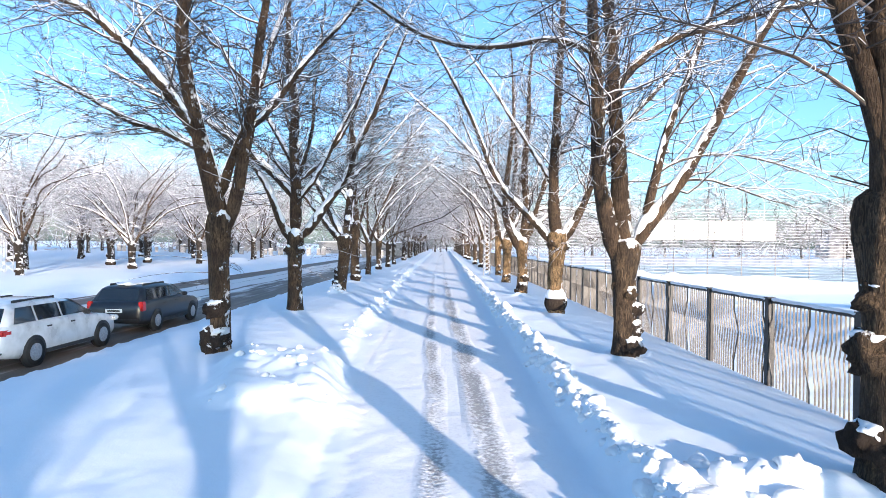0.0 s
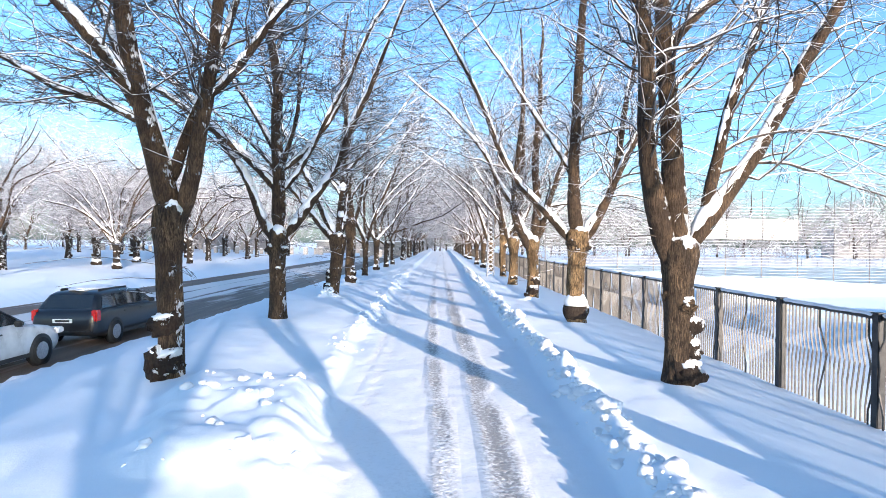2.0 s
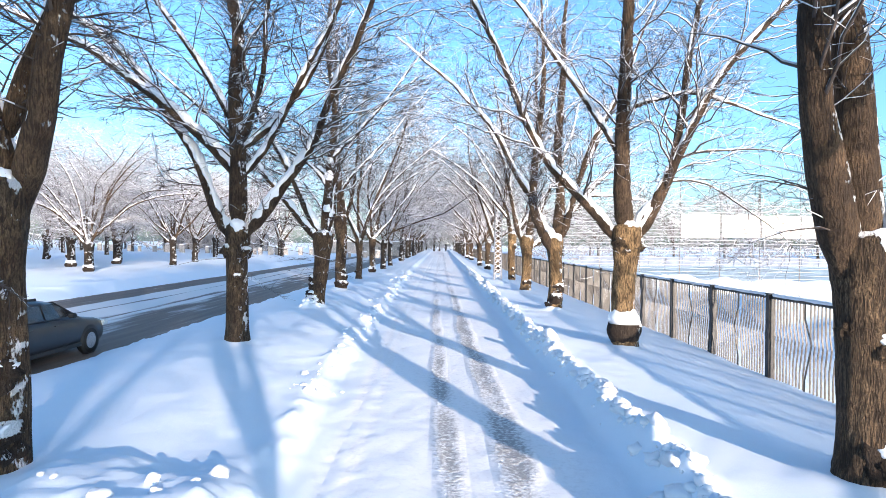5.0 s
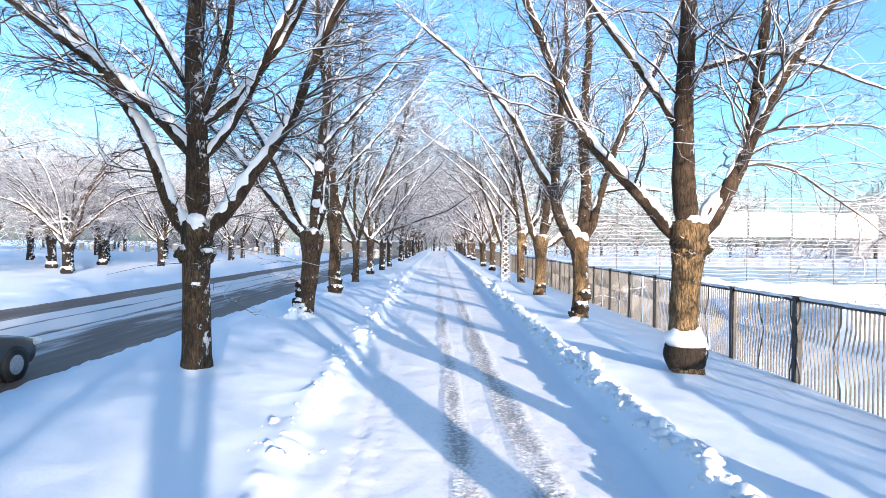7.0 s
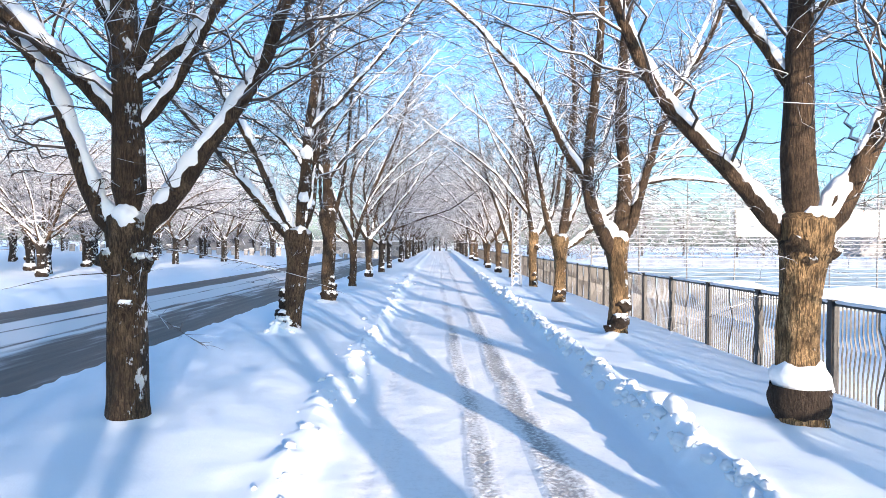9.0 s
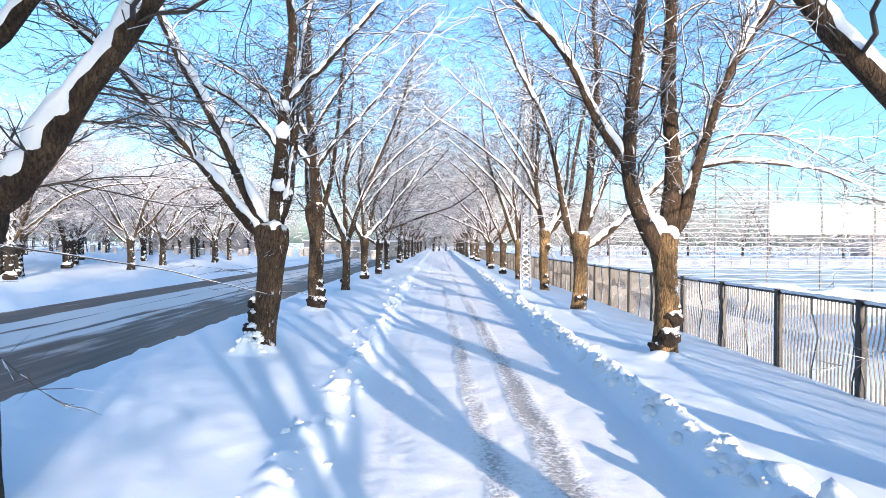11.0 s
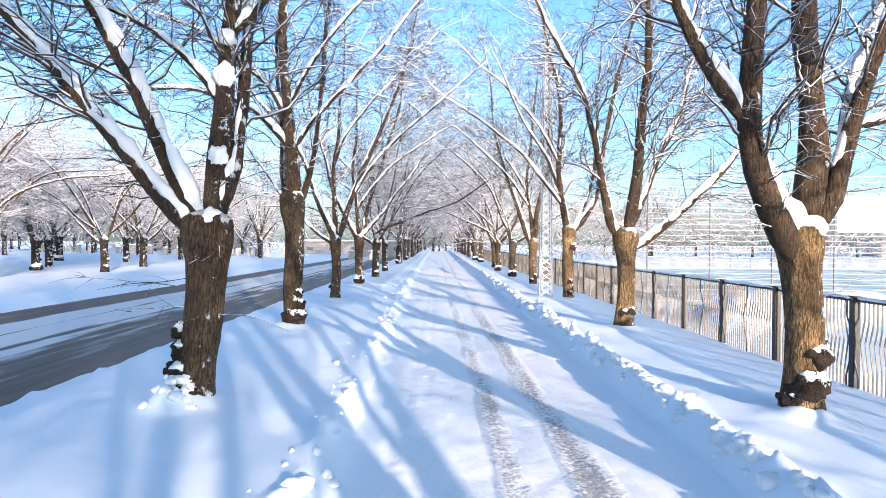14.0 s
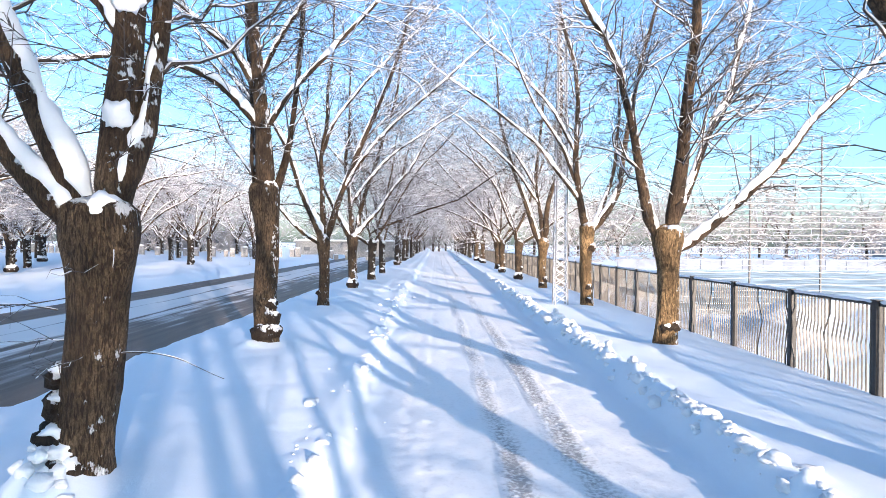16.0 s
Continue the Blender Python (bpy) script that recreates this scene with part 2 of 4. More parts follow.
def ripple(x, y, seed=0):
    """Smooth value noise, 0 to 1."""
    g = GRIDS[seed % 6]
    xi, yi = np.floor(x).astype(int), np.floor(y).astype(int)
    fx, fy = x - xi, y - yi
    fx, fy = fx * fx * (3 - 2 * fx), fy * fy * (3 - 2 * fy)
    a, b = g[xi % 256, yi % 256], g[(xi + 1) % 256, yi % 256]
    c, d = g[xi % 256, (yi + 1) % 256], g[(xi + 1) % 256, (yi + 1) % 256]
    return (a * (1 - fx) + b * fx) * (1 - fy) + (c * (1 - fx) + d * fx) * fy


def rough(x, y, seed=0, octaves=4):
    v, s, a = 0, 1.0, 0.5
    for o in range(octaves):
        v = v + a * ripple(x * s + 17 * o, y * s + 31 * o, seed + o)
        s, a = s * 2.07, a * 0.5
    return v


def sweep(P, R, sides):
    """Tubes round N lines of K points: P (N, K, 3), R (N, K). Gives points and quads."""
    P, R = np.asarray(P, float), np.asarray(R, float)
    N, K = R.shape
    T = np.gradient(P, axis=1)
    T /= np.linalg.norm(T, axis=2, keepdims=True) + 1e-9
    ref = np.where((np.abs(T[:, :, 1]).mean(1) < 0.7)[:, None], (0.0, 1.0, 0.0), (0.0, 0.0, 1.0))[:, None, :]
    A = np.cross(T, np.broadcast_to(ref, T.shape))
    A /= np.linalg.norm(A, axis=2, keepdims=True) + 1e-9
    B = np.cross(A, T)
    ang = np.arange(sides) * 2 * np.pi / sides
    V = P[:, :, None] + R[:, :, None, None] * (np.cos(ang)[:, None] * A[:, :, None] + np.sin(ang)[:, None] * B[:, :, None])
    i = (np.arange(N)[:, None, None] * K + np.arange(K - 1)[None, :, None]) * sides
    j = np.arange(sides)[None, None, :]
    k = (j + 1) % sides
    F = np.stack([i + j, i + k, i + sides + k, i + sides + j], -1).reshape(-1, 4)
    return V.reshape(-1, 3), F


def snow_line(P, R, rng, least, gaps=0.25, swell=0.62):
    """The ridge of snow that lies along lines P of thickness R: its own lines and thicknesses."""
    T = np.gradient(P, axis=1)
    T /= np.linalg.norm(T, axis=2, keepdims=True) + 1e-9
    U = np.array((0, 0, 1.0)) - T * T[:, :, 2:3]
    flat = np.linalg.norm(U, axis=2)
    U /= flat[:, :, None] + 1e-6
    N, K = R.shape
    w = rng.rand(N, K)
    w = 0.5 * w + 0.25 * (np.roll(w, 1, 1) + np.roll(w, -1, 1))
    w = np.clip((w - gaps) * 2.6, 0.0, 1.0)
    S = (swell * R + least) * np.clip(flat * 2.3 - 0.18, 0, 1) * (0.35 + 0.75 * w)
    S[:, -1] *= 0.2
    S[:, 0] *= 0.5
    C = P + U * (R * 0.66)[:, :, None] + np.array((0.16, -0.05, 0.12)) * R[:, :, None]
    return C, S


def snow_tube(C, S, sides, seed=0):
    """The ridge of snow as a lumpy tube with an uneven edge."""
    V, F = sweep(C, S, sides)
    ctr = np.repeat(C.reshape(-1, 3), sides, 0)
    lump_of = rough(V[:, 0] * 5.5 + V[:, 1] * 3 + 60, V[:, 2] * 5.9 + V[:, 1] + 60, seed, 4) - 0.46
    return ctr + (V - ctr) * (1 + 1.25 * lump_of)[:, None], F


def shoot_tubes(P, R, rng, frost=0.85):
    """Three-sided twigs whose upper faces carry snow: points, quads and which faces are snow."""
    N, K = R.shape
    T = np.gradient(P, axis=1)
    T /= np.linalg.norm(T, axis=2, keepdims=True) + 1e-9
    steep = np.abs(T[:, :, 2]).mean(1) > 0.9
    ref = np.where(steep[:, None], (0.0, 1.0, 0.0), (0.0, 0.0, 1.0))[:, None, :]
    A = np.cross(T, np.broadcast_to(ref, T.shape))
    A /= np.linalg.norm(A, axis=2, keepdims=True) + 1e-9
    B = np.cross(A, T)
    point_up = rng.rand(N) < 0.5
    ang = np.radians(np.where(point_up[:, None], (90.0, 210.0, 330.0), (30.0, 150.0, 270.0)))
    V = P[:, :, None] + R[:, :, None, None] * (np.cos(ang)[:, None, :, None] * A[:, :, None] + np.sin(ang)[:, None, :, None] * B[:, :, None])
    i = (np.arange(N)[:, None, None] * K + np.arange(K - 1)[None, :, None]) * 3
    j = np.arange(3)[None, None, :]
    k = (j + 1) % 3
    F = np.stack([i + j, i + k, i + 3 + k, i + 3 + j], -1).reshape(-1, 4)
    white = np.where(point_up[:, None], (1, 0, 1), (1, 0, 0))
    which = np.repeat(white[:, None, :], K - 1, 1) * (rng.rand(N, K - 1, 1) < frost)
    return V.reshape(-1, 3), F, which.ravel()


def lump(rng, size, squash=0.7, sub=2, jag=0.35):
    """One uneven clod about size across, as a bmesh."""
    bm = bmesh.new()
    bmesh.ops.create_icosphere(bm, subdivisions=sub, radius=1.0)
    o = Vector(rng.rand(3) * 90)
    for v in bm.verts:
        n = 1 + jag * noise.noise(v.co * 1.6 + o) + jag * 0.7 * noise.noise(v.co * 3.3 + o)
        v.co = Vector((v.co.x * n * size[0], v.co.y * n * size[1], v.co.z * n * size[2] * squash))
    return bm


# ---- ground ----
PATH_Y = (0, 7.6, 12.4, 20, 35, 45, 65, 120, 400)
PATH_L = (-1.3, -1.7, -2.15, -2.65, -2.95, -3.15, -3.5, -3.8, -4.0)
RIDGE = 2.6
TREE_FEET = ((-5.85, 15.5), (-6.3, 25.2), (-6.02, 34.9), (-6.6, 44.6), (-6.85, 54.4), (-7.0, 64.6), (4.75, 15.4), (4.8, 25.0), (4.6, 34.3), (4.8, 44.5), (5.15, 55.0), (5.0, 65.4))


def bell(v, w):
    return np.exp(-(v / w) ** 2)


def ground(x, y):
    """Height of the snow at x, y."""
    x, y = np.asarray(x, float), np.asarray(y, float)
    wob = 0.35 * (rough(x * 0.1 + 3, y * 0.35, 1, 3) - 0.47)
    d = np.interp(y, PATH_Y, PATH_L) - x + wob
    left = np.interp(x, (-400, -80, -45, -26, -23.2, -22.3, -21.9, -10.7, -10.35, -9.4, -7.2, -5.2), (1.5, 0.6, 0.0, 0.1, 0.1, -0.3, -0.62, -0.62, -0.32, -0.08, 0.10, 0.10))
    near = np.interp(d, (-0.25, 0.0, 0.3, 0.55, 1.1, 2.2), (-0.2, -0.18, -0.07, 0.01, 0.03, 0.10))
    right = np.interp(x + 0.6 * wob, (1.7, 2.15, 2.6, 3.05, 4.8, 6.4, 7.4, 9, 14, 60, 400), (-0.2, -0.14, 0.12, 0.10, 0.13, 0.0, -0.12, -0.3, -0.5, -0.5, 0.5))
    z = np.where(x > 0, right, np.where(x < -5.2, left, near))
    lumps = rough(x * 3.1, y * 3.1, 2, 4) - 0.45
    heap = rough(x * 0.35 + 2, y * 0.22, 5, 4)
    z = z + bell(x - 13.6, 2.7) * np.interp(y, (-20, 2, 46, 51, 900), (1, 1, 1, 0, 0)) * (0.75 + 1.5 * heap * heap + 0.12 * lumps)
    z = z + bell(y - 48.6, 2.2) * np.interp(x, (8.4, 10.0, 44.0, 50.0), (0, 1, 1, 0)) * (0.65 + 1.6 * heap * heap + 0.12 * lumps)
    chunk = np.clip(rough(x * 1.7 + 9, y * 1.1, 3, 3) - 0.36, 0, 1)
    z = z + bell(x - RIDGE + 0.5 * wob, 0.25) * (0.13 + 1.0 * chunk * (0.4 + lumps * 2.0) + 0.22 * np.clip(rough(x * 2.3 + 5, y * 2.6, 0, 2) - 0.42, 0, 1))
    z = z + bell(d - 0.42, 0.30) * (0.05 + 0.62 * chunk * (0.4 + lumps * 2.0)) * np.interp(y, (0, 9, 18, 24, 900), (0.1, 0.12, 0.35, 1, 1))
    ragged = 0.35 * (rough(x * 1.6 + 4, y * 1.6, 0, 3) - 0.45)
    pile = np.exp(-np.abs((x + 3.45 + 0.25 * (y - 12.7)) / 1.35 + ragged) ** 6 - np.abs((y - 12.9) / 2.45 + ragged) ** 6)
    z = z + pile * (0.36 + 0.20 * lumps + 0.10 * (rough(x * 7, y * 6, 1, 3) - 0.45) + 0.3 * (rough(x * 1.1, y * 0.9, 4, 2) - 0.4) + 0.05 * (y - 12.9))
    pile = np.exp(-((x - 3.9) / 1.5) ** 2 - ((y - 7.2) / 0.5) ** 2)
    z = z + pile * (0.18 + 0.4 * lumps)
    verge = np.clip(1 - bell(x + 0.4, 2.0), 0, 1)
    z = z + verge * 0.10 * (rough(x * 0.6, y * 0.45, 4, 3) - 0.45) + 0.05 * (rough(x * 1.9, y * 1.5, 5, 3) - 0.45)
    edge = bell(x + 10.4, 0.5) + bell(x + 22.1, 0.5)
    z = z + edge * 0.22 * lumps
    inside = np.clip(d + 0.1, -1, 0) * np.clip(x - 1.9, -1, 0)
    for cx, w, dp in ((TRACK_A, 0.16, 0.035), (TRACK_B, 0.16, 0.035), (TRACK_C, 0.13, 0.03), (TRACK_D, 0.13, 0.02)):
        c = np.interp(y, TRACK_Y, cx) + 0.10 * (rough(y * 0.25, 0 * y + w * 40, 2, 2) - 0.4)
        z = z - dp * bell(x - c, w) * (0.2 + 1.3 * rough(x * 5, y * 4, 1, 3))
        z = z + 0.007 * bell(x - c, w * 0.9) * np.sin(y * 42 + np.abs(x - c) * 16) * (y < 60)
    trod = np.clip((1.9 - x) * 3, 0, 1) * np.clip(-d * 3, 0, 1)
    z = z + trod * (0.021 * (rough(x * 3.3, y * 2.7, 3, 3) - 0.45) + 0.014 * (rough(x * 8.5, y * 7.5, 0, 2) - 0.37))
    for tx, ty in TREE_FEET:
        q = (x - tx) ** 2 + (y - ty) ** 2
        z = z + 0.11 * np.exp(-q / 0.32)
    for tx, ty, th in ((-6.12, 34.42, 0.42), (-6.45, 34.5, 0.16), (-6.75, 44.3, 0.25), (4.35, 34.0, 0.2)):
        q = (x - tx) ** 2 + (y - ty) ** 2
        z = z + th * np.exp(-(q / 0.15) ** 1.5) * (0.55 + lumps * 1.9)
    far = np.clip((np.hypot(x, y - 30) - 120) / 300, 0, 1)
    return z + far * 5.0 * (rough(x * 0.006, y * 0.006, 1, 3) - 0.4)


TRACK_Y = (0, 8, 12, 21, 32, 60, 300)
TRACK_A = (-0.1, -0.1, -0.14, -0.42, -0.58, -0.9, -0.9)
TRACK_B = (0.8, 0.75, 0.71, 0.65, 0.41, 0.2, 0.1)
TRACK_C = (-1.4, -1.7, -1.95, -2.05, -2.3, -2.2, -2.2)
TRACK_D = (-1.0, -1.3, -1.6, -1.7, -1.9, -1.9, -1.9)


def stretch(lo, hi, first, growth):
    """Steps from lo towards hi that grow."""
    out, s = [lo], first
    while out[-1] < hi:
        out.append(out[-1] + s)
        s *= growth
    return np.array(out)


xs = np.concatenate([-stretch(11, 450, 0.2, 1.13)[::-1], np.arange(-10.9, -4.2, 0.16), np.arange(-4.2, 3.6, 0.076), np.arange(3.6, 8.2, 0.16), np.arange(8.2, 18.6, 0.35), stretch(18.6, 450, 0.4, 1.16)])
ys = np.concatenate([np.arange(-12, 4, 0.5), np.arange(4, 42, 0.108), stretch(42, 900, 0.11, 1.035)])
X, Y = np.meshgrid(xs, ys, indexing="ij")
Z = ground(X, Y)
nx, ny = X.shape
co = np.stack([X, Y, Z], -1).reshape(-1, 3)
quad = (np.arange(nx - 1)[:, None] * ny + np.arange(ny - 1)[None]).ravel()
quad = np.stack([quad, quad + ny, quad + ny + 1, quad + 1], -1)
wear = np.zeros_like(X)
for cx, w, s in ((TRACK_A, 0.22, 0.85), (TRACK_B, 0.28, 1.1), (TRACK_C, 0.2, 0.2), (TRACK_D, 0.2, 0.16)):
    wear = np.maximum(wear, s * bell(X - np.interp(Y, TRACK_Y, cx) - 0.2 * (rough(Y * 0.3, 0 * Y + w * 50, 2, 2) - 0.4), w) * (0.25 + 1.5 * rough(X * 2.2, Y * 0.7, 4, 4)) * np.interp(Y, (0, 28, 60), (1, 0.9, 0.4)))
on_path = np.clip((1.95 - X) / 0.5, 0, 1) * np.clip((X - np.interp(Y, PATH_Y, PATH_L)) / 0.7, 0, 1)
wear = np.maximum(wear, 0.10 + 0.20 * bell(X - 0.3, 0.9) * rough(X * 0.9, Y * 0.5, 1, 3)) * on_path
middle = (xs[quad[:, 0] // ny] > -2.0) & (xs[quad[:, 0] // ny] < 1.95)


def ground_piece(name, keep, label, category):
    used = np.unique(quad[keep])
    back = np.full(len(co), -1)
    back[used] = np.arange(len(used))
    me = mesh_of(name, co[used], back[quad[keep]], SNOW_GROUND)
    at = me.attributes.new("wear", "FLOAT", "POINT")
    at.data.foreach_set("value", wear.ravel()[used])
    return tagged(new(name, me), label, category, kind="structure")


ground_piece("ground", ~middle, "deep white snow lying over the verges and park lawn", "snow")
ground_piece("pavement", middle, "footpath of trodden snow with brown tyre tracks", "path")

rx = np.concatenate([[-22.6], np.arange(-22.4, -10.1, 0.4)])
ry = np.concatenate([np.arange(-12, 120, 1.0), stretch(120, 880, 2, 1.1)])
RX, RY = np.meshgrid(rx, ry, indexing="ij")
RZ = -0.40 - 0.0012 * (RX + 16.2) ** 2 + 0.02 * (rough(RX * 1.5, RY * 0.1, 2, 2) - 0.4)
q = (np.arange(len(rx) - 1)[:, None] * len(ry) + np.arange(len(ry) - 1)[None]).ravel()
q = np.stack([q, q + len(ry), q + len(ry) + 1, q + 1], -1)
tagged(new("road", mesh_of("road", np.stack([RX, RY, RZ], -1).reshape(-1, 3), q, ROAD)), "two-lane road of wet asphalt streaked with grey slush", "road", kind="structure")


# ---- trees ----
def limb_line(start, leans, slant, length, rng, K=18, wander=0.075):
    """A line that leaves start with leans (degrees from upright, to the right) one after another and leans forward by slant."""
    t = np.linspace(0, 1, K)
    lean = np.radians(np.interp(t, np.linspace(0, 0.64, len(leans)), leans))
    D = np.stack([np.sin(lean), np.full(K, math.tan(radians(slant))) * (0.4 + 0.6 * t), np.cos(lean)], -1)
    w = rng.randn(K, 3)
    w = (w + np.roll(w, 1, 0) + np.roll(w, 2, 0)) / 1.7
    D = D / np.linalg.norm(D, axis=1, keepdims=True) + wander * w
    P = np.zeros((K, 3))
    P[1:] = np.cumsum(D[:-1], 0) * length / (K - 1)
    return P + np.array(start)


def spawn(PP, PR, n, lo, hi, spread, lengths, share, K, rng, lift=0.1, wild=0.12, most=0.05, least=0.004, flat=1.0):
    """n side shoots of the parent lines PP with thickness PR."""
    M, KP, _ = PP.shape
    size = np.linalg.norm(np.diff(PP, axis=1), axis=2).sum(1)
    own = rng.choice(M, n, p=size / size.sum())
    t = lo + (hi - lo) * rng.rand(n) ** 0.85
    f = t * (KP - 1)
    i = np.minimum(f.astype(int), KP - 2)
    u = (f - i)[:, None]
    S = PP[own, i] * (1 - u) + PP[own, i + 1] * u
    R0 = PR[own, i] * (1 - u[:, 0]) + PR[own, i + 1] * u[:, 0]
    T = PP[own, i + 1] - PP[own, i]
    T /= np.linalg.norm(T, axis=1, keepdims=True)
    side = np.cross(T, rng.randn(n, 3))
    side /= np.linalg.norm(side, axis=1, keepdims=True)
    a = np.radians(spread[0] + (spread[1] - spread[0]) * rng.rand(n))[:, None]
    D = T * np.cos(a) + side * np.sin(a)
    D[:, 2] = D[:, 2] * flat + lift
    D /= np.linalg.norm(D, axis=1, keepdims=True)
    L = (lengths[0] + (lengths[1] - lengths[0]) * rng.rand(n)) * (1.15 - 0.5 * t) * np.clip(size[own] / 2.2, 0.35, 1.0)
    bend = rng.randn(n, 1, 3) * wild * 1.6 + np.array((0, 0, lift * 0.5))
    k = np.linspace(0, 1, K - 1)[None, :, None]
    DD = D[:, None] + bend * k + wild * rng.randn(n, K - 1, 3)
    DD /= np.linalg.norm(DD, axis=2, keepdims=True)
    P = np.zeros((n, K, 3))
    P[:, 1:] = np.cumsum(DD, 1) * (L / (K - 1))[:, None, None]
    P += S[:, None]
    r = np.clip(R0 * share, least, most)
    R = r[:, None] * np.linspace(1, 0.22, K)[None]
    return P, R


def trunk_mesh(height, r, rng, head=1.25, sides=28, lean=0.0, top=0.75):
    """A furrowed trunk that flares at the foot and swells at the pollard head."""
    K = 40 if sides > 20 else 20
    z = np.linspace(-0.25, height + 0.3, K)
    t = np.clip(z / height, 0, 1.1)
    rad = r * (1 + 0.12 * np.exp(-np.clip(z, 0, 9) / 0.22) - 0.06 * np.sin(t * 3) + (head - 1) * bell(t - 0.96, 0.16))
    rad[-1] *= 0.12
    rad[-2] *= top
    P = np.stack([lean * np.clip(z, 0, 9) + 0.03 * np.sin(z * 1.7 + rng.rand() * 6), 0.03 * np.sin(z * 1.3 + rng.rand() * 6), z], -1)
    V, F = sweep(P[None], rad[None], sides)
    V = V.reshape(K, sides, 3)
    a = np.arange(sides) * 2 * np.pi / sides
    o = rng.rand() * 50
    ca, sa = np.cos(a)[None] * 1.6 + o, np.sin(a)[None] * 1.6 + z[:, None] * 0.9
    bump = (rough(ca + 7, sa + 7, 2, 5) - 0.46) * (0.34 + 0.35 * bell(t - 0.95, 0.2)[:, None])
    V = P[:, None] + (V - P[:, None]) * (1 + bump)[:, :, None]
    return V.reshape(-1, 3), F


def tree(x, y, r, height, limbs, seed, burls=(), shoots=180, twigs=8400, label="", lean=0.0, head=1.25, scale=1.0, fine=1.2, collar=0.0, pads=1, reach=(1.5, 4.0), top=0.75, drift=1.0, lod=0, water=0, frost=0.55, whips=(), flat=0.6, bark=None, stem_snow=()):
    """A pollarded linden. limbs: height and offset of the start, leans, slant, length, thickness."""
    rng = np.random.RandomState(seed)
    base = new("linden_tree")
    base.location = (x, y, float(ground(x, y)))
    tagged(base, label or "bare pollarded linden with snow along its dark limbs", "tree", "trees of the avenue")
    put("trunk", mesh_of("trunk", *trunk_mesh(height, r, rng, head, (36, 11, 8)[lod], lean, top), bark or BARK), base)
    ring, steps, ball = (12, 6, 5)[lod], (72, 18, 14)[lod], (3, 2, 1)[lod]
    lines, thick = [], []
    for h, dx, leans, slant, length, lr in limbs:
        start = np.array((dx * 0.5, rng.uniform(-0.05, 0.05), h - 0.42))
        length += 0.15
        if h > height + 0.45 and lines:
            stems = np.concatenate(lines)
            start = stems[np.argmin(((stems - (dx, 0, h - 0.1)) ** 2).sum(1))]
        P = limb_line(start, leans, slant, length * 1.16, rng)
        R = lr * (1 - 0.78 * np.linspace(0, 1, 18) ** 1.5) * (1 + 0.10 * rng.randn(18).cumsum() / 3)
        R = np.clip(R, 0.2 * lr, 1.15 * lr) * (1 + (0.24 if h <= height + 0.45 else 0.12) * bell(np.arange(18) - 1.0, 1.6))
        R[0] *= 0.35
        V, F = sweep(P[None], R[None], ring)
        rip = 1 + 0.22 * (rough(V[:, 0] * 3 + 40, V[:, 2] * 3 + V[:, 1] * 2 + 40, seed, 3) - 0.45)
        C = np.repeat(P, ring, 0)
        limb = put("limb", mesh_of("limb", C + (V - C) * rip[:, None], F, BARK_LIMB if lr > 0.045 else TWIG), base)
        fineP = np.stack([np.interp(np.linspace(0, 17, steps), np.arange(18), P[:, c]) for c in range(3)], -1)
        fineR = np.interp(np.linspace(0, 17, steps), np.arange(18), R)
        C, S = snow_line(fineP[None], fineR[None], rng, (0.014 if lr > 0.045 else 0.003) * drift, 0.06 if lr > 0.045 else 0.3, 0.92 * drift)
        put("snow", mesh_of("snow", *snow_tube(C, S, (9, 4, 4)[lod], seed), SNOW), limb, "white snow lying along the limb")
        lines.append(P)
        thick.append(R)
    PP, PR = np.array(lines), np.array(thick)
    A, AR = spawn(PP, PR, shoots, 0.14, 1.0, (26, 66), (reach[0] * scale, reach[1] * scale), 0.27, (9, 6, 5)[lod], rng, 0.08, 0.24, 0.030, 0.010)
    E, ER = spawn(A, AR, shoots * 4, 0.10, 1.0, (25, 62), (1.0 * scale, 2.8 * scale), 0.6, (6, 4, 3)[lod], rng, 0.03, 0.22, 0.018, 0.008, flat)
    G, GR = spawn(PP, PR, shoots * 2, 0.05, 0.95, (35, 80), (0.6 * scale, 2.0 * scale), 0.12, (5, 4, 3)[lod], rng, 0.0, 0.16, 0.014, 0.008, 0.55)
    if lod == 0 and water:
        stem = np.stack([lean * np.linspace(0.8, height, 8), 0 * np.ones(8), np.linspace(0.8, height, 8)], -1)[None]
        H, HR = spawn(stem, np.full((1, 8), r), water, 0.1, 0.95, (65, 105), (0.7, 2.4), 0.03, 7, rng, 0.0, 0.14, 0.008, 0.006)
        H[:, :, 2] -= 0.10 * np.linspace(0, 1, 7) ** 2
        G, GR = np.concatenate([G, H[:, [0, 2, 3, 5, 6]]]), np.concatenate([GR, HR[:, [0, 2, 3, 5, 6]]])
    n = int(twigs * 0.72)
    bends = 3 if lod == 0 else 2
    B1, BR1 = spawn(E, ER, n, 0.05, 1.0, (30, 66), (0.35 * scale, 1.0 * scale), 0.72, bends, rng, -0.02, 0.3, 0.008, 0.005, flat)
    B2, BR2 = spawn(G, GR, twigs - n, 0.1, 1.0, (22, 58), (0.35 * scale, 1.0 * scale), 0.72, bends, rng, -0.02, 0.3, 0.008, 0.005, flat)
    put("branchwork", mesh_of("branchwork", *sweep(A, AR, 4), TWIG), base, "thin dark side shoots", "stuff")
    put("shoot_snow", mesh_of("shoot_snow", *sweep(*snow_line(A, AR, rng, 0.008 * drift, 0.1, 0.8 * min(1.0, drift + 0.2)), 3), FROST), base, "snow along the shoots", "stuff")
    V, F, W, count = [], [], [], 0
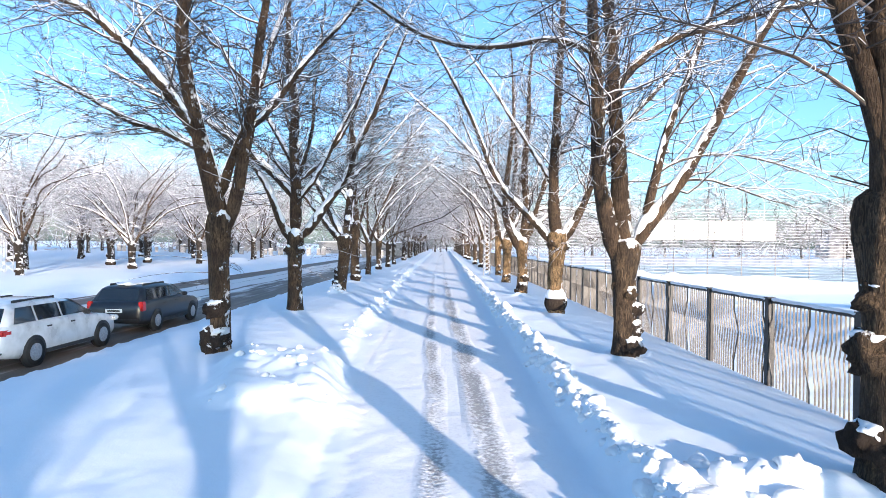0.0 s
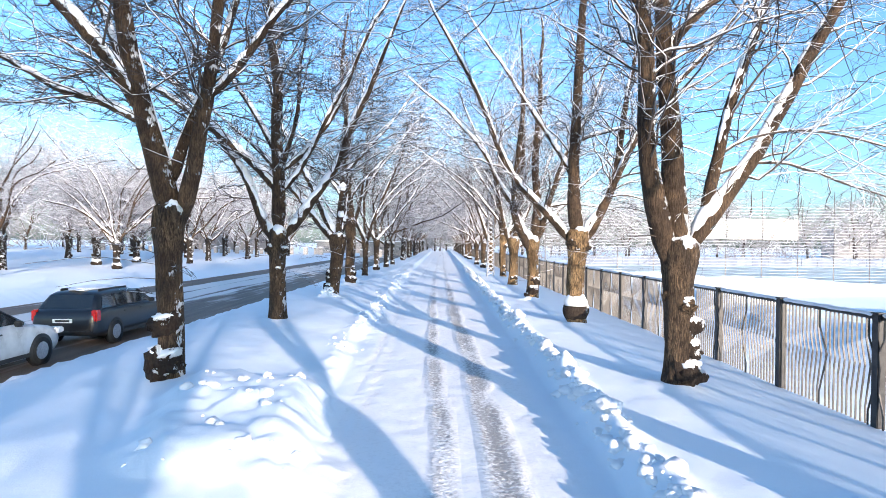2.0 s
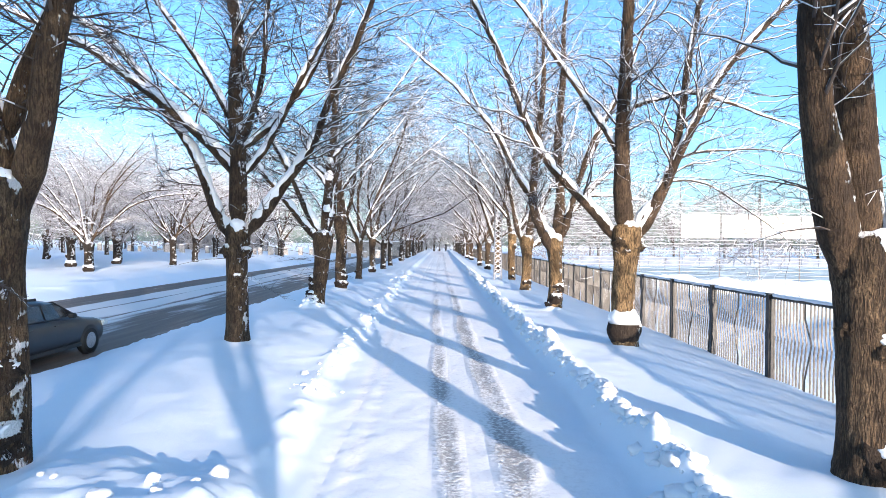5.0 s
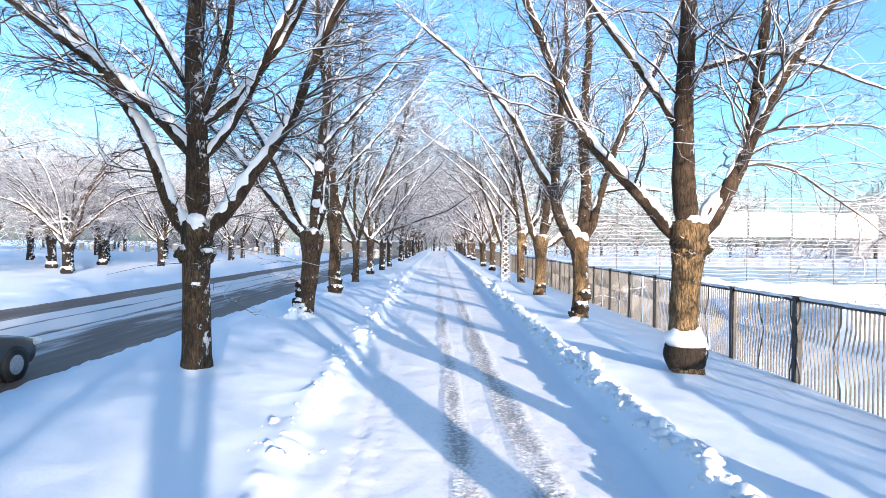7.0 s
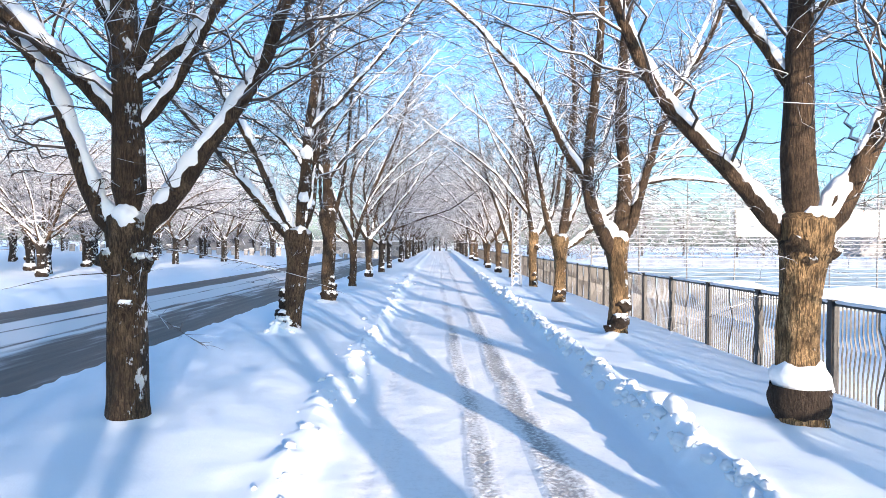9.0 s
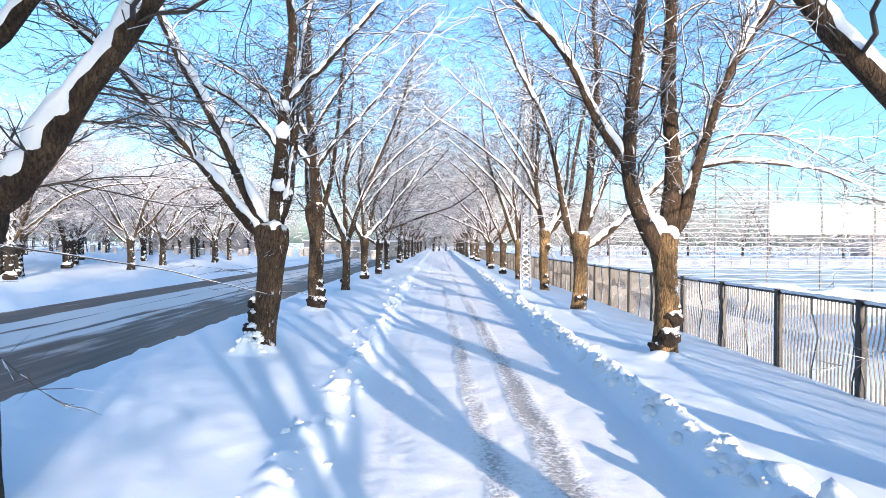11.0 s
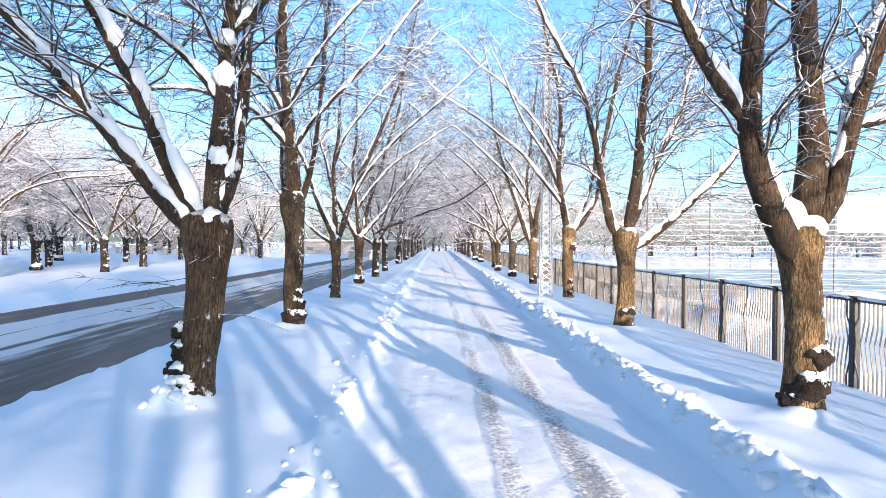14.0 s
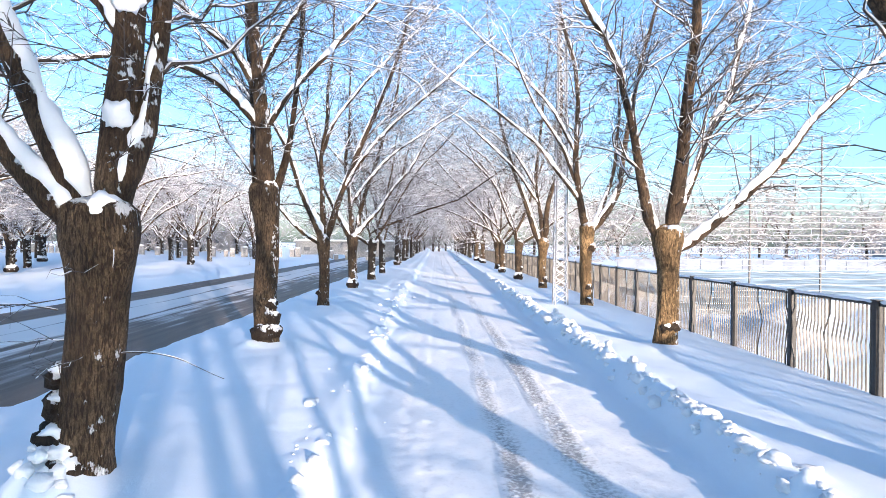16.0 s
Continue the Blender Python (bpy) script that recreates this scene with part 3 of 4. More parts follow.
    for P, R in ((E, ER), (G, GR), (B1, BR1), (B2, BR2)):
        v, f, w = shoot_tubes(P, R * fine, rng, frost)
        V.append(v)
        F.append(f + count)
        W.append(w)
        count += len(v)
    # Distant crowns take the haze-paled rime instead of dark twig bark.
    put("crown", mesh_of("crown", np.concatenate(V), np.concatenate(F), RIME_HAZE if lod else TWIG, True, FROST, np.concatenate(W)), base, "fine bare twigs carrying snow", "stuff")
    for wh, wdx, wleans, wslant, wlen in whips:
        P = limb_line((wdx, 0, wh), wleans, wslant, wlen, rng, 18, 0.03)[None]
        R = 0.0105 * np.linspace(1, 0.4, 18)[None]
        whip = put("whip", mesh_of("whip", *sweep(P, R, 6), TWIG), base, "long thin drooping shoot")
        put("snow", mesh_of("snow", *sweep(*snow_line(P, R, rng, 0.001, 0.25, 0.8), 5), SNOW), whip)
    for bz, turn, size in burls:
        c = Vector((math.cos(radians(turn)), math.sin(radians(turn)), 0)) * (r * 0.72) + Vector((0, 0, bz))
        bm = lump(rng, (size * 1.12, size * 1.12, size * 1.2), 0.9, ball, 0.5)
        bmesh.ops.translate(bm, verts=bm.verts, vec=c)
        burl = part("burl", bm, BARK if bz > 1.5 else BURL_SKIN, base, "dark knobbly burl", True)
        bm = lump(rng, (size * 0.82, size * 0.82, size * 0.55), 0.8, ball, 0.4)
        bmesh.ops.translate(bm, verts=bm.verts, vec=c + Vector((0.02, -0.02, size * 0.72)))
        part("snow", bm, SNOW, burl, "cap of fresh snow", True)
    for i in range(pads if lod == 0 else 0):
        bm = lump(rng, (r * rng.uniform(0.55, 0.7), r * 0.62, r * rng.uniform(0.6, 0.8)), 0.9, ball, 0.26)
        bmesh.ops.translate(bm, verts=bm.verts, vec=(lean * height + r * rng.uniform(0.1, 0.45), -r * 0.55, height + 0.1 + 0.2 * i))
        part("snow", bm, SNOW, base, "snow heaped in the fork", True)
    for which, z, size in stem_snow:
        i = int(np.argmin(np.abs(lines[which][:, 2] - z)))
        bm = lump(rng, (size, size * 0.8, size * 1.25), 0.9, ball, 0.4)
        bmesh.ops.translate(bm, verts=bm.verts, vec=Vector(lines[which][i]) + Vector((rng.uniform(-0.08, 0.08), -0.75 * thick[which][i], 0)))
        part("snow", bm, SNOW, base, "clump of snow stuck to the stem", True)
    if collar:
        up = np.linspace(0, 1, 12)
        P = np.stack([0 * up, 0 * up, collar * 0.12 + up * collar - 0.15], -1)
        R = r * (0.92 + 0.50 * np.sin(np.clip(up * 1.1, 0, 1) * np.pi * 0.68))
        V, F = sweep(P[None], R[None], 26)
        ctr = np.repeat(P, 26, 0)
        V = ctr + (V - ctr) * (1 + 0.25 * (rough(V[:, 0] * 5 + 30, V[:, 1] * 5 + V[:, 2] * 4 + 30, 1, 3) - 0.45))[:, None]
        swell = put("burl", mesh_of("burl", V, F, BURL_SKIN), base, "black swollen collar round the foot")
        bm = lump(rng, (r * 1.30, r * 1.30, 0.86 * collar), 0.8, ball, 0.2)
        bmesh.ops.translate(bm, verts=bm.verts, vec=(0, 0, collar * 0.98))
        part("snow", bm, SNOW, swell, "thick ring of snow", True)
    return base


# left row, from the nearest on
# Low frost share darkens the first two crowns to stand for shade.
tree(-5.85, 15.5, 0.265, 3.4, [
    (3.4, 0.05, (-9, -10, -3, 2), -6, 10.5, 0.20), (3.4, 0.30, (14, 4, 0, 3), 8, 10.5, 0.165),
    (5.0, -0.35, (-24, -42, -53, -61), -4, 7.4, 0.125), (5.5, 0.95, (34, 39, 45, 40), 5, 6.5, 0.08),
    (5.2, -0.4, (-60, -72, -66), 14, 5.0, 0.07), (4.0, 0.1, (20, 12, 8), 26, 8.5, 0.11), (4.6, -0.2, (-14, -30, -26), 24, 7.5, 0.09)],
    11, ((1.05, 250, 0.24), (1.15, 310, 0.16), (0.35, 205, 0.26), (0.32, 285, 0.25), (0.02, 225, 0.22)), label="dark forked linden with burls and snow ledges at its foot", whips=((2.3, -0.2, (-80, -88, -98), -14, 2.6), (2.0, -0.2, (-84, -94, -100), -4, 2.2)), shoots=175, twigs=10500, water=5, frost=0.3, flat=0.4, fine=1.35, drift=0.85)
tree(-6.3, 25.2, 0.31, 3.1, [
    (3.4, 0.0, (1, -3, 3), 3, 10.5, 0.22), (3.3, 0.25, (43, 34, 22, 24), -5, 9.0, 0.14), (4.4, -0.05, (-34, -45, -55, -64), -6, 8.0, 0.125),
    (3.2, -0.28, (-31, -20, -35, -47, -53), 6, 8.8, 0.135), (5.2, 0.2, (51, 33, 30), -8, 6.4, 0.075), (5.4, 0.2, (23, 5, 4), 10, 6.8, 0.085),
    (4.3, 0.28, (44, 26, 28), -10, 7.6, 0.085), (5.8, -0.1, (-33, -36, -30), -10, 6.0, 0.08), (4.4, 0.0, (-10, -14, -8), 26, 8.0, 0.11)],
    12, ((2.5, 200, 0.2), (2.45, 340, 0.18), (1.75, 285, 0.12)), label="linden with many spreading limbs under thick snow", head=1.15, whips=((2.75, 0.2, (98, 104, 110), 36, 3.1), (2.3, -0.2, (-92, -96, -104), -10, 1.8)), shoots=190, twigs=9500, water=5, frost=0.35, flat=0.42)
tree(-6.02, 34.9, 0.335, 3.0, [
    (3.0, 0.66, (0, 1, 1), 3, 10.5, 0.185), (3.1, 0.25, (-42, -33, -40, -52), -6, 9.0, 0.14), (3.3, 0.4, (-31, -25, -22), 4, 9.4, 0.13),
    (6.2, 1.1, (43, 44, 36), -6, 5.5, 0.075), (3.4, 0.7, (8, 2, 6), 25, 8.8, 0.12), (5.2, 0.5, (-30, -55, -60), 10, 5.0, 0.06)],
    13, ((0.3, 195, 0.24), (0.75, 190, 0.17), (1.1, 190, 0.14), (1.25, 345, 0.12), (0.12, 240, 0.22)), label="stout linden with a broad snow-filled fork", lean=0.09, head=1.3, stem_snow=((0, 4.2, 0.17), (0, 5.4, 0.20), (0, 6.3, 0.15)), whips=((1.9, -0.3, (-80, -92, -100), 10, 1.6), (1.35, 0.3, (78, 92, 112), -8, 1.5), (2.8, 0.1, (50, 120, 160), -40, 0.9)), shoots=170, twigs=8200, water=4, pads=1, frost=0.55, flat=0.42)
tree(-6.6, 44.6, 0.33, 4.2, [
    (4.2, 0.1, (0, -6, -2), 0, 10.5, 0.21), (6.2, 0.1, (-33, -54, -71, -93, -96), -4, 8.8, 0.10), (6.8, 0.05, (-20, -45, -70), 6, 5.6, 0.085),
    (4.2, 0.4, (15, 7, 3), -5, 10.0, 0.10), (3.6, -0.2, (-14, -5, 1), 7, 10.0, 0.09), (5.6, 0.1, (40, 52, 40), -5, 7.2, 0.075), (7.4, 0.2, (28, 42, 50), -4, 6.4, 0.06)],
    14, ((0.15, 270, 0.27), (0.55, 330, 0.2), (0.95, 320, 0.15), (0.2, 330, 0.2)), label="tall dark linden with knobbly ledges of snow at its foot", head=1.22, shoots=185, twigs=8800, top=0.9, frost=0.55, flat=0.45)
tree(-6.85, 54.4, 0.24, 2.9, [
    (3.1, -0.05, (-24, -19, -43), 4, 9.8, 0.13), (3.1, 0.2, (19, 31, 16), -4, 11.0, 0.14), (3.2, 0.1, (-3, -2, 0), 6, 10.5, 0.11), (3.0, -0.1, (-48, -40, -30), -6, 7.0, 0.08), (5.2, 0.4, (36, 46, 54), -8, 8.0, 0.075), (6.5, 0.2, (24, 36, 46), 4, 7.5, 0.065)],
    15, ((0.5, 200, 0.13),), shoots=180, twigs=8400)
tree(-7.0, 64.6, 0.27, 3.1, [
    (3.1, -0.1, (-26, -22, -12), 5, 10.5, 0.13), (3.1, 0.15, (14, 20, 12), -6, 11.0, 0.14), (3.2, 0.0, (-4, 2, 3), 4, 11.0, 0.13), (3.5, 0.2, (42, 36, 28), 5, 8.0, 0.09), (5.2, 0.3, (36, 48, 56), -8, 8.5, 0.075), (7.0, 0.2, (22, 34, 46), -8, 7.5, 0.065)],
    16, ((0.35, 300, 0.2),), collar=0.4, shoots=180, twigs=8400)

# right row
# First two keep the shade-darkened bark; the others take the sunlit copy.
tree(5.5, 7.2, 0.34, 3.4, [
    (3.3, -0.1, (-6, -4, 2), 4, 9.5, 0.20), (3.3, 0.2, (18, 12, 8), -6, 9.5, 0.18), (4.6, -0.2, (-40, -60, -78), -6, 2.9, 0.022),
    (5.6, -0.2, (-46, -66, -88), -10, 3.4, 0.028), (4.2, 0.2, (44, 40, 30), 10, 8.5, 0.1), (4.0, 0.0, (-16, -24, -16), -12, 9.0, 0.13), (4.4, 0.1, (10, 6, 0), 20, 9.5, 0.12),
    (5.4, 0.1, (-20, -55, -85, -112), 42, 5.2, 0.03), (5.0, 0.2, (10, -30, -80, -120), 48, 5.0, 0.026), (4.7, 0.2, (30, 20, -60, -110), 52, 4.4, 0.022), (6.0, 0.1, (-10, -50, -84, -100), 46, 6.0, 0.032)],
    21, ((1.6, 180, 0.26), (2.3, 190, 0.2), (0.5, 175, 0.25)), label="dark linden trunk with drooping bare shoots", drift=0.4, water=0, frost=0.25, shoots=140, twigs=4200)
tree(4.75, 15.4, 0.32, 2.7, [
    (2.5, -0.25, (-14, -4, 1, 3), -4, 11.0, 0.205), (2.9, 0.0, (-10, 3, -7, 4), 5, 11.0, 0.205), (3.0, 0.3, (34, 22, 34, 31), -4, 9.5, 0.155),
    (3.2, 0.2, (16, 12, 26, 22), 14, 8.4, 0.115), (7.5, -1.0, (-64, -95, -82, -59), -6, 6.4, 0.07), (6.6, 0.0, (37, 67, 80, 74), 5, 6.4, 0.09), (4.4, 1.0, (62, 94, 104, 108), 8, 5.2, 0.032), (4.9, 1.1, (60, 86, 104, 110), -12, 5.2, 0.028)],
    22, ((1.55, 285, 0.17), (1.1, 330, 0.2), (0.65, 320, 0.2), (0.15, 300, 0.28), (1.75, 190, 0.12)), label="massive many-stemmed linden with snow packed in its fork", head=1.2, fine=1.0, frost=0.92, drift=0.72, shoots=165, twigs=7600)
tree(4.8, 25.0, 0.33, 3.15, [
    (3.3, 0.0, (-3, 5, 3), 2, 10.5, 0.215), (3.2, -0.38, (-40, -43, -25, -22), -4, 9.0, 0.125), (3.2, 0.4, (31, 28, 28, 37), -6, 9.0, 0.13),
    (3.3, 0.32, (30, 19, 19, 14), 10, 8.8, 0.135), (6.8, 0.1, (56, 78, 106, 112), 0, 4.6, 0.06), (5.0, 0.0, (-20, -34, -30), 22, 7.0, 0.08), (4.9, 1.2, (78, 112, 124), 6, 3.6, 0.03), (5.2, 1.2, (62, 88, 100), -4, 3.6, 0.03)],
    23, ((2.75, 345, 0.24), (2.8, 215, 0.2), (2.95, 285, 0.15), (2.6, 255, 0.12)), label="linden with sunlit golden bark, a black collar and snow ring at its foot",
    whips=((4.65, 1.3, (92, 112, 128), -6, 3.9), (4.7, 1.3, (84, 108, 120), 8, 4.4), (5.3, 1.5, (76, 104, 120), -2, 4.4)), collar=0.62, head=1.22, fine=1.0, frost=0.92, drift=0.85, water=4, shoots=165, twigs=7600, bark=BARK_SUNLIT)
tree(4.6, 34.3, 0.32, 2.9, [
    (2.6, 0.0, (-30, -27, -3, 1, 3, 2, 2), -3, 10.5, 0.205), (3.2, 0.2, (-6, -3, 8, 4), 5, 10.5, 0.205), (3.3, 0.42, (18, 10, 24, 20), -6, 9.0, 0.14),
    (4.3, -1.55, (-32, -22, -41, -50), 3, 8.0, 0.115), (4.6, 1.1, (78, 97, 108), -6, 4.2, 0.06), (5.2, 1.0, (60, 88, 118), 6, 3.8, 0.024), (4.0, 0.4, (26, 34, 26), 22, 8.0, 0.11)],
    24, ((0.85, 300, 0.2), (0.35, 265, 0.26), (1.05, 345, 0.15), (0.05, 210, 0.2)), label="linden with a leaning stem and burls ringed with snow",
    whips=((4.75, 1.0, (96, 118, 140), -4, 3.3), (4.7, 1.05, (88, 116, 132), 6, 4.0), (4.8, 1.0, (80, 112, 126), -10, 4.6), (4.9, 1.0, (72, 104, 122), 4, 5.2), (4.6, 0.95, (104, 132, 150), 10, 2.9), (5.0, 1.0, (66, 98, 128), -14, 5.0), (4.5, 0.8, (110, 128, 158), -8, 2.6)), head=1.15, fine=1.05, frost=0.9, water=4, shoots=170, twigs=7600, bark=BARK_SUNLIT)
tree(4.8, 44.5, 0.31, 3.05, [
    (3.2, -0.5, (-18, -9, -17, -21), 4, 10.0, 0.125), (3.2, 0.05, (8, 6, 1), 3, 10.5, 0.18), (2.95, 0.45, (55, 48, 45, 42), -5, 8.0, 0.125), (3.4, 0.1, (20, 26, 18), 20, 8.6, 0.12)],
    25, ((0.45, 300, 0.16), (0.4, 245, 0.14)), label="linden with sunlit golden bark and three snowy limbs", head=1.35, shoots=165, twigs=8000, bark=BARK_SUNLIT)
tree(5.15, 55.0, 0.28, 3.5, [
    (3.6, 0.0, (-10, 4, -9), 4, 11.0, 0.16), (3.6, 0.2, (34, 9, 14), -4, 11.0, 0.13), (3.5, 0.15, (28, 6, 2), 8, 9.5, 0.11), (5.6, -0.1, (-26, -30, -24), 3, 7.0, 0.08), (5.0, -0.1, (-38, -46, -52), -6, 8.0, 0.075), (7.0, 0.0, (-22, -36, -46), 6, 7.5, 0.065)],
    26, ((0.8, 285, 0.14), (0.2, 285, 0.14), (2.6, 330, 0.2)), shoots=180, twigs=8400, bark=BARK_SUNLIT)
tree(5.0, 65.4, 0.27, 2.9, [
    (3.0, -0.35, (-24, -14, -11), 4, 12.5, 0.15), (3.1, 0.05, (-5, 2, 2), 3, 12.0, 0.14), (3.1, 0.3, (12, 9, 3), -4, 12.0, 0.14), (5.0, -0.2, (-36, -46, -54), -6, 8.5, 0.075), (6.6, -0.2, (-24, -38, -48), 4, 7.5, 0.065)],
    27, ((0.5, 300, 0.18), (0.2, 250, 0.16)), shoots=180, twigs=8400, bark=BARK_SUNLIT)

# the rest of the avenue and the park, from a few grown trees
far_kinds = []
for k in range(5):
    rk = np.random.RandomState(70 + k)
    limbs = []
    for j in range(7):
        side = (-1, 1)[j % 2]
        spread = rk.uniform(8, 56)
        limbs.append((3.0 + 0.2 * j, 0.15 * side, (side * spread, side * (spread + rk.uniform(-14, 6)), side * (spread + rk.uniform(-8, 26)), side * (spread + rk.uniform(0, 44))), rk.uniform(-40, 40), rk.uniform(8.5, 12.5), rk.uniform(0.07, 0.115)))
    # Shade is coloured in: left-row kinds get darker bark than right-row ones.
    ob = tree((-6.9, 4.9, -7.0, 4.7, 5.2)[k], (74.5, 75.8, 84.3, 86.2, 95.6)[k], rk.uniform(0.26, 0.32), 3.0, limbs, 80 + k, ((0.3, 280, 0.22), (0.9, 330, 0.15)), shoots=92, twigs=3700, fine=2.4, scale=1.55, lod=1, drift=0.4, frost=0.6, flat=0.35,
              collar=0.4 if k % 2 else 0.0, bark=BARK if k in (1, 3, 4) else BARK_SHADE, label="snow-laden linden farther down the avenue")
    far_kinds.append(ob)
park_kinds = []
for k in range(3):
    rk = np.random.RandomState(270 + k)
    limbs = []
    for j in range(7):
        side = (-1, 1)[j % 2]
        spread = rk.uniform(14, 58)
        limbs.append((2.6 + 0.22 * j, 0.15 * side, (side * spread, side * (spread - 10), side * (spread + rk.uniform(-4, 24)), side * (spread + rk.uniform(4, 46))), rk.uniform(-42, 42), rk.uniform(8.0, 11.0), rk.uniform(0.075, 0.12)))
    park_kinds.append(tree((-35.6, -33.2, -35.6)[k], (49.7, 63.2, 67.6)[k], rk.uniform(0.30, 0.36), 2.7, limbs, 280 + k, ((0.35, 280, 0.24), (1.0, 320, 0.17), (1.7, 250, 0.15)), shoots=84, twigs=2900, fine=2.4, scale=1.5, lod=1, drift=0.5, frost=0.62, flat=0.35, collar=0.45 if k == 1 else 0.0, bark=BARK_SHADE, label="frosted park linden standing in snow across the road"))
    tagged(park_kinds[-1], group="trees of the park")
place = random.Random(5)
line_kinds = []
for k in range(3):
    rk = np.random.RandomState(170 + k)
    limbs = [(3.0 + 0.3 * j, 0.1 * (-1) ** j, ((-1) ** j * rk.uniform(12, 50), (-1) ** j * rk.uniform(12, 44), (-1) ** j * rk.uniform(0, 34)), rk.uniform(-36, 36), rk.uniform(9, 12.5), 0.12) for j in range(6)]
    ob = tree((34, 47, 58)[k], (188, 196, 190)[k], 0.3, 3.0, limbs, 180 + k, (), shoots=24, twigs=620, fine=4.6, scale=1.8, lod=2, label="hazy frosted tree far behind the field", drift=0.5, frost=0.65, bark=BARK_SHADE)
    tagged(ob, group="distant tree line")
    line_kinds.append(ob)
for i in range(12):
    for side in (-7.0, 5.0):
        y = 104.5 + 9.9 * i + (0.7 if side > 0 else 0) + place.uniform(-0.6, 0.6)
        if side > 0 and i == 0:
            continue
        x = side + place.uniform(-0.25, 0.25)
        s = place.uniform(1.08, 1.28)
        ob = copy_thing(place.choice(([far_kinds[1], far_kinds[3], far_kinds[4]] if side > 0 else [far_kinds[0], far_kinds[2]]) if i < 3 else line_kinds), pose(x, y, float(ground(x, y)) - 0.02, 0, 0, place.uniform(0, 360)) @ Matrix.Scale(s, 4))
        tagged(ob, "snow-laden linden farther down the avenue", "tree", "trees of the avenue")
# unseen rows added behind the start of the walk, enlarged to throw shadows forward
for x, y in ((4.85, -2.2), (4.85, -11.8), (4.9, -21.4), (4.9, -31.0), (4.9, -40.5)):
    copy_thing(far_kinds[int(abs(y)) % 5], pose(x, y, float(ground(x, max(y, -10))) - 0.02, 0, 0, 40 * y) @ Matrix.Scale(1.2, 4))
park_y = (80.5, 92.8, 103.5, 116, 130)
spots = [(-34.4 + 1.2 * (-1) ** i, y) for i, y in enumerate(park_y)]
spots += [(-42.5, 60), (-41.6, 74), (-42, 84), (-46, 92), (-45.5, 108), (-44, 122), (-57, 78), (-57, 93), (-55, 108), (-63, 119), (-48, 134), (-60, 140), (-72, 100), (-75, 125), (-37, 142), (-38, 36), (-52, 58), (-66, 86)]
for x, y in spots:
    s = place.uniform(1.1, 1.34)
    ob = copy_thing(place.choice(park_kinds if y < 110 and x > -60 else line_kinds), pose(x, y, float(ground(x, y)) - 0.02, 0, 0, place.uniform(0, 360)) @ Matrix.Scale(s, 4))
    tagged(ob, "frosted park linden standing in snow across the road", "tree", "trees of the park")


# ---- fence along the path ----
FX, BAY, FIRST = 7.4, 2.95, 4.5
fence = tagged(new("metal_fence"), "dark metal fence with wavy upright bars and a snowy top rail", "fence")
fence.location = (FX, 0, 0)
bm = box_bm(-0.075, 0.075, -0.085, 0.085, -0.45, 1.86, 0.012)
box_bm(-0.09, 0.09, -0.10, 0.10, 1.86, 1.885, 0.006, bm)
post0 = part("post", bm, METAL, fence)
rail0 = part("top_rail", box_bm(-0.03, 0.03, 0.085, BAY - 0.085, 1.76, 1.83, 0.01), METAL, fence)
low0 = part("bottom_rail", box_bm(-0.025, 0.025, 0.085, BAY - 0.085, -0.20, -0.15, 0.008), METAL, fence)
cap_rng = np.random.RandomState(4)
cy = np.linspace(0.05, BAY - 0.05, 22)
cap_line = np.stack([0 * cy, cy, 1.835 + 0.01 * cap_rng.rand(22)], -1)
cap0 = put("snow", mesh_of("snow", *sweep(cap_line[None], (0.035 + 0.02 * cap_rng.rand(1, 22)) * np.r_[0.3, np.ones(20), 0.3], 7), SNOW), fence, "snow along the rail")


def bar_line(mirror, start, apex, end, bow):
    """One bar: upright, bent aside between two heights."""
    z = np.array((-0.18, end, apex, start, 1.78))
    return np.stack([0 * z, np.array((0, 0, bow, 0, 0)) * mirror, z], -1)


def flat_bars(lines, deep=0.0158, thin=0.0062):
    """Flat upright bars along lines (N, K, 3), deep across the fence and thin along it."""
    lines = np.asarray(lines)
    N, K, _ = lines.shape
    ring = np.array(((-deep, -thin, 0), (deep, -thin, 0), (deep, thin, 0), (-deep, thin, 0)))
    V = lines[:, :, None] + ring[None, None]
    i = (np.arange(N)[:, None, None] * K + np.arange(K - 1)[None, :, None]) * 4
    j = np.arange(4)[None, None, :]
    k = (j + 1) % 4
    return V.reshape(-1, 3), np.stack([i + j, i + k, i + 4 + k, i + 4 + j], -1).reshape(-1, 4)


BAR_STYLES = []
for mirror in (1, -1):
    for j in range(11):
        u = j / 10
        line = bar_line(mirror, 1.44 - 0.44 * u, 0.92 - 0.02 * u, 0.13 + 0.66 * u, 0.23 if j == 0 else 0.11 * (1 - u) + 0.015)
        if j == 0:
            line[:, 0] -= 0.045
        BAR_STYLES.append((line, mesh_of("bar", *flat_bars(line[None]), METAL_BAR, False)))
BARS = 22
rest = []
for b in range(-9, 58):
    y0 = FIRST + BAY * b
    for src in (post0, rail0, low0, cap0):
        if b == 0:
            src.location.y = y0
        else:
            o = src.copy()
            scene.collection.objects.link(o)
            o.location.y = y0
    for i in range(BARS):
        style = (BARS - 1 - i) % 11 if b % 2 == 0 else 11 + i % 11
        yy = y0 + 0.085 + (BAY - 0.17) * (i + 0.8) / (BARS + 0.6)
        line, me = BAR_STYLES[style]
        if 1 <= b <= 13:
            put("bar", me, fence).location = (0, yy, 0)
        else:
            rest.append(line + np.array((0, yy, 0)))
rest = np.array(rest)
put("far_railing", mesh_of("far_railing", *flat_bars(rest), METAL_BAR, False), fence, "more bars of the fence", "stuff")

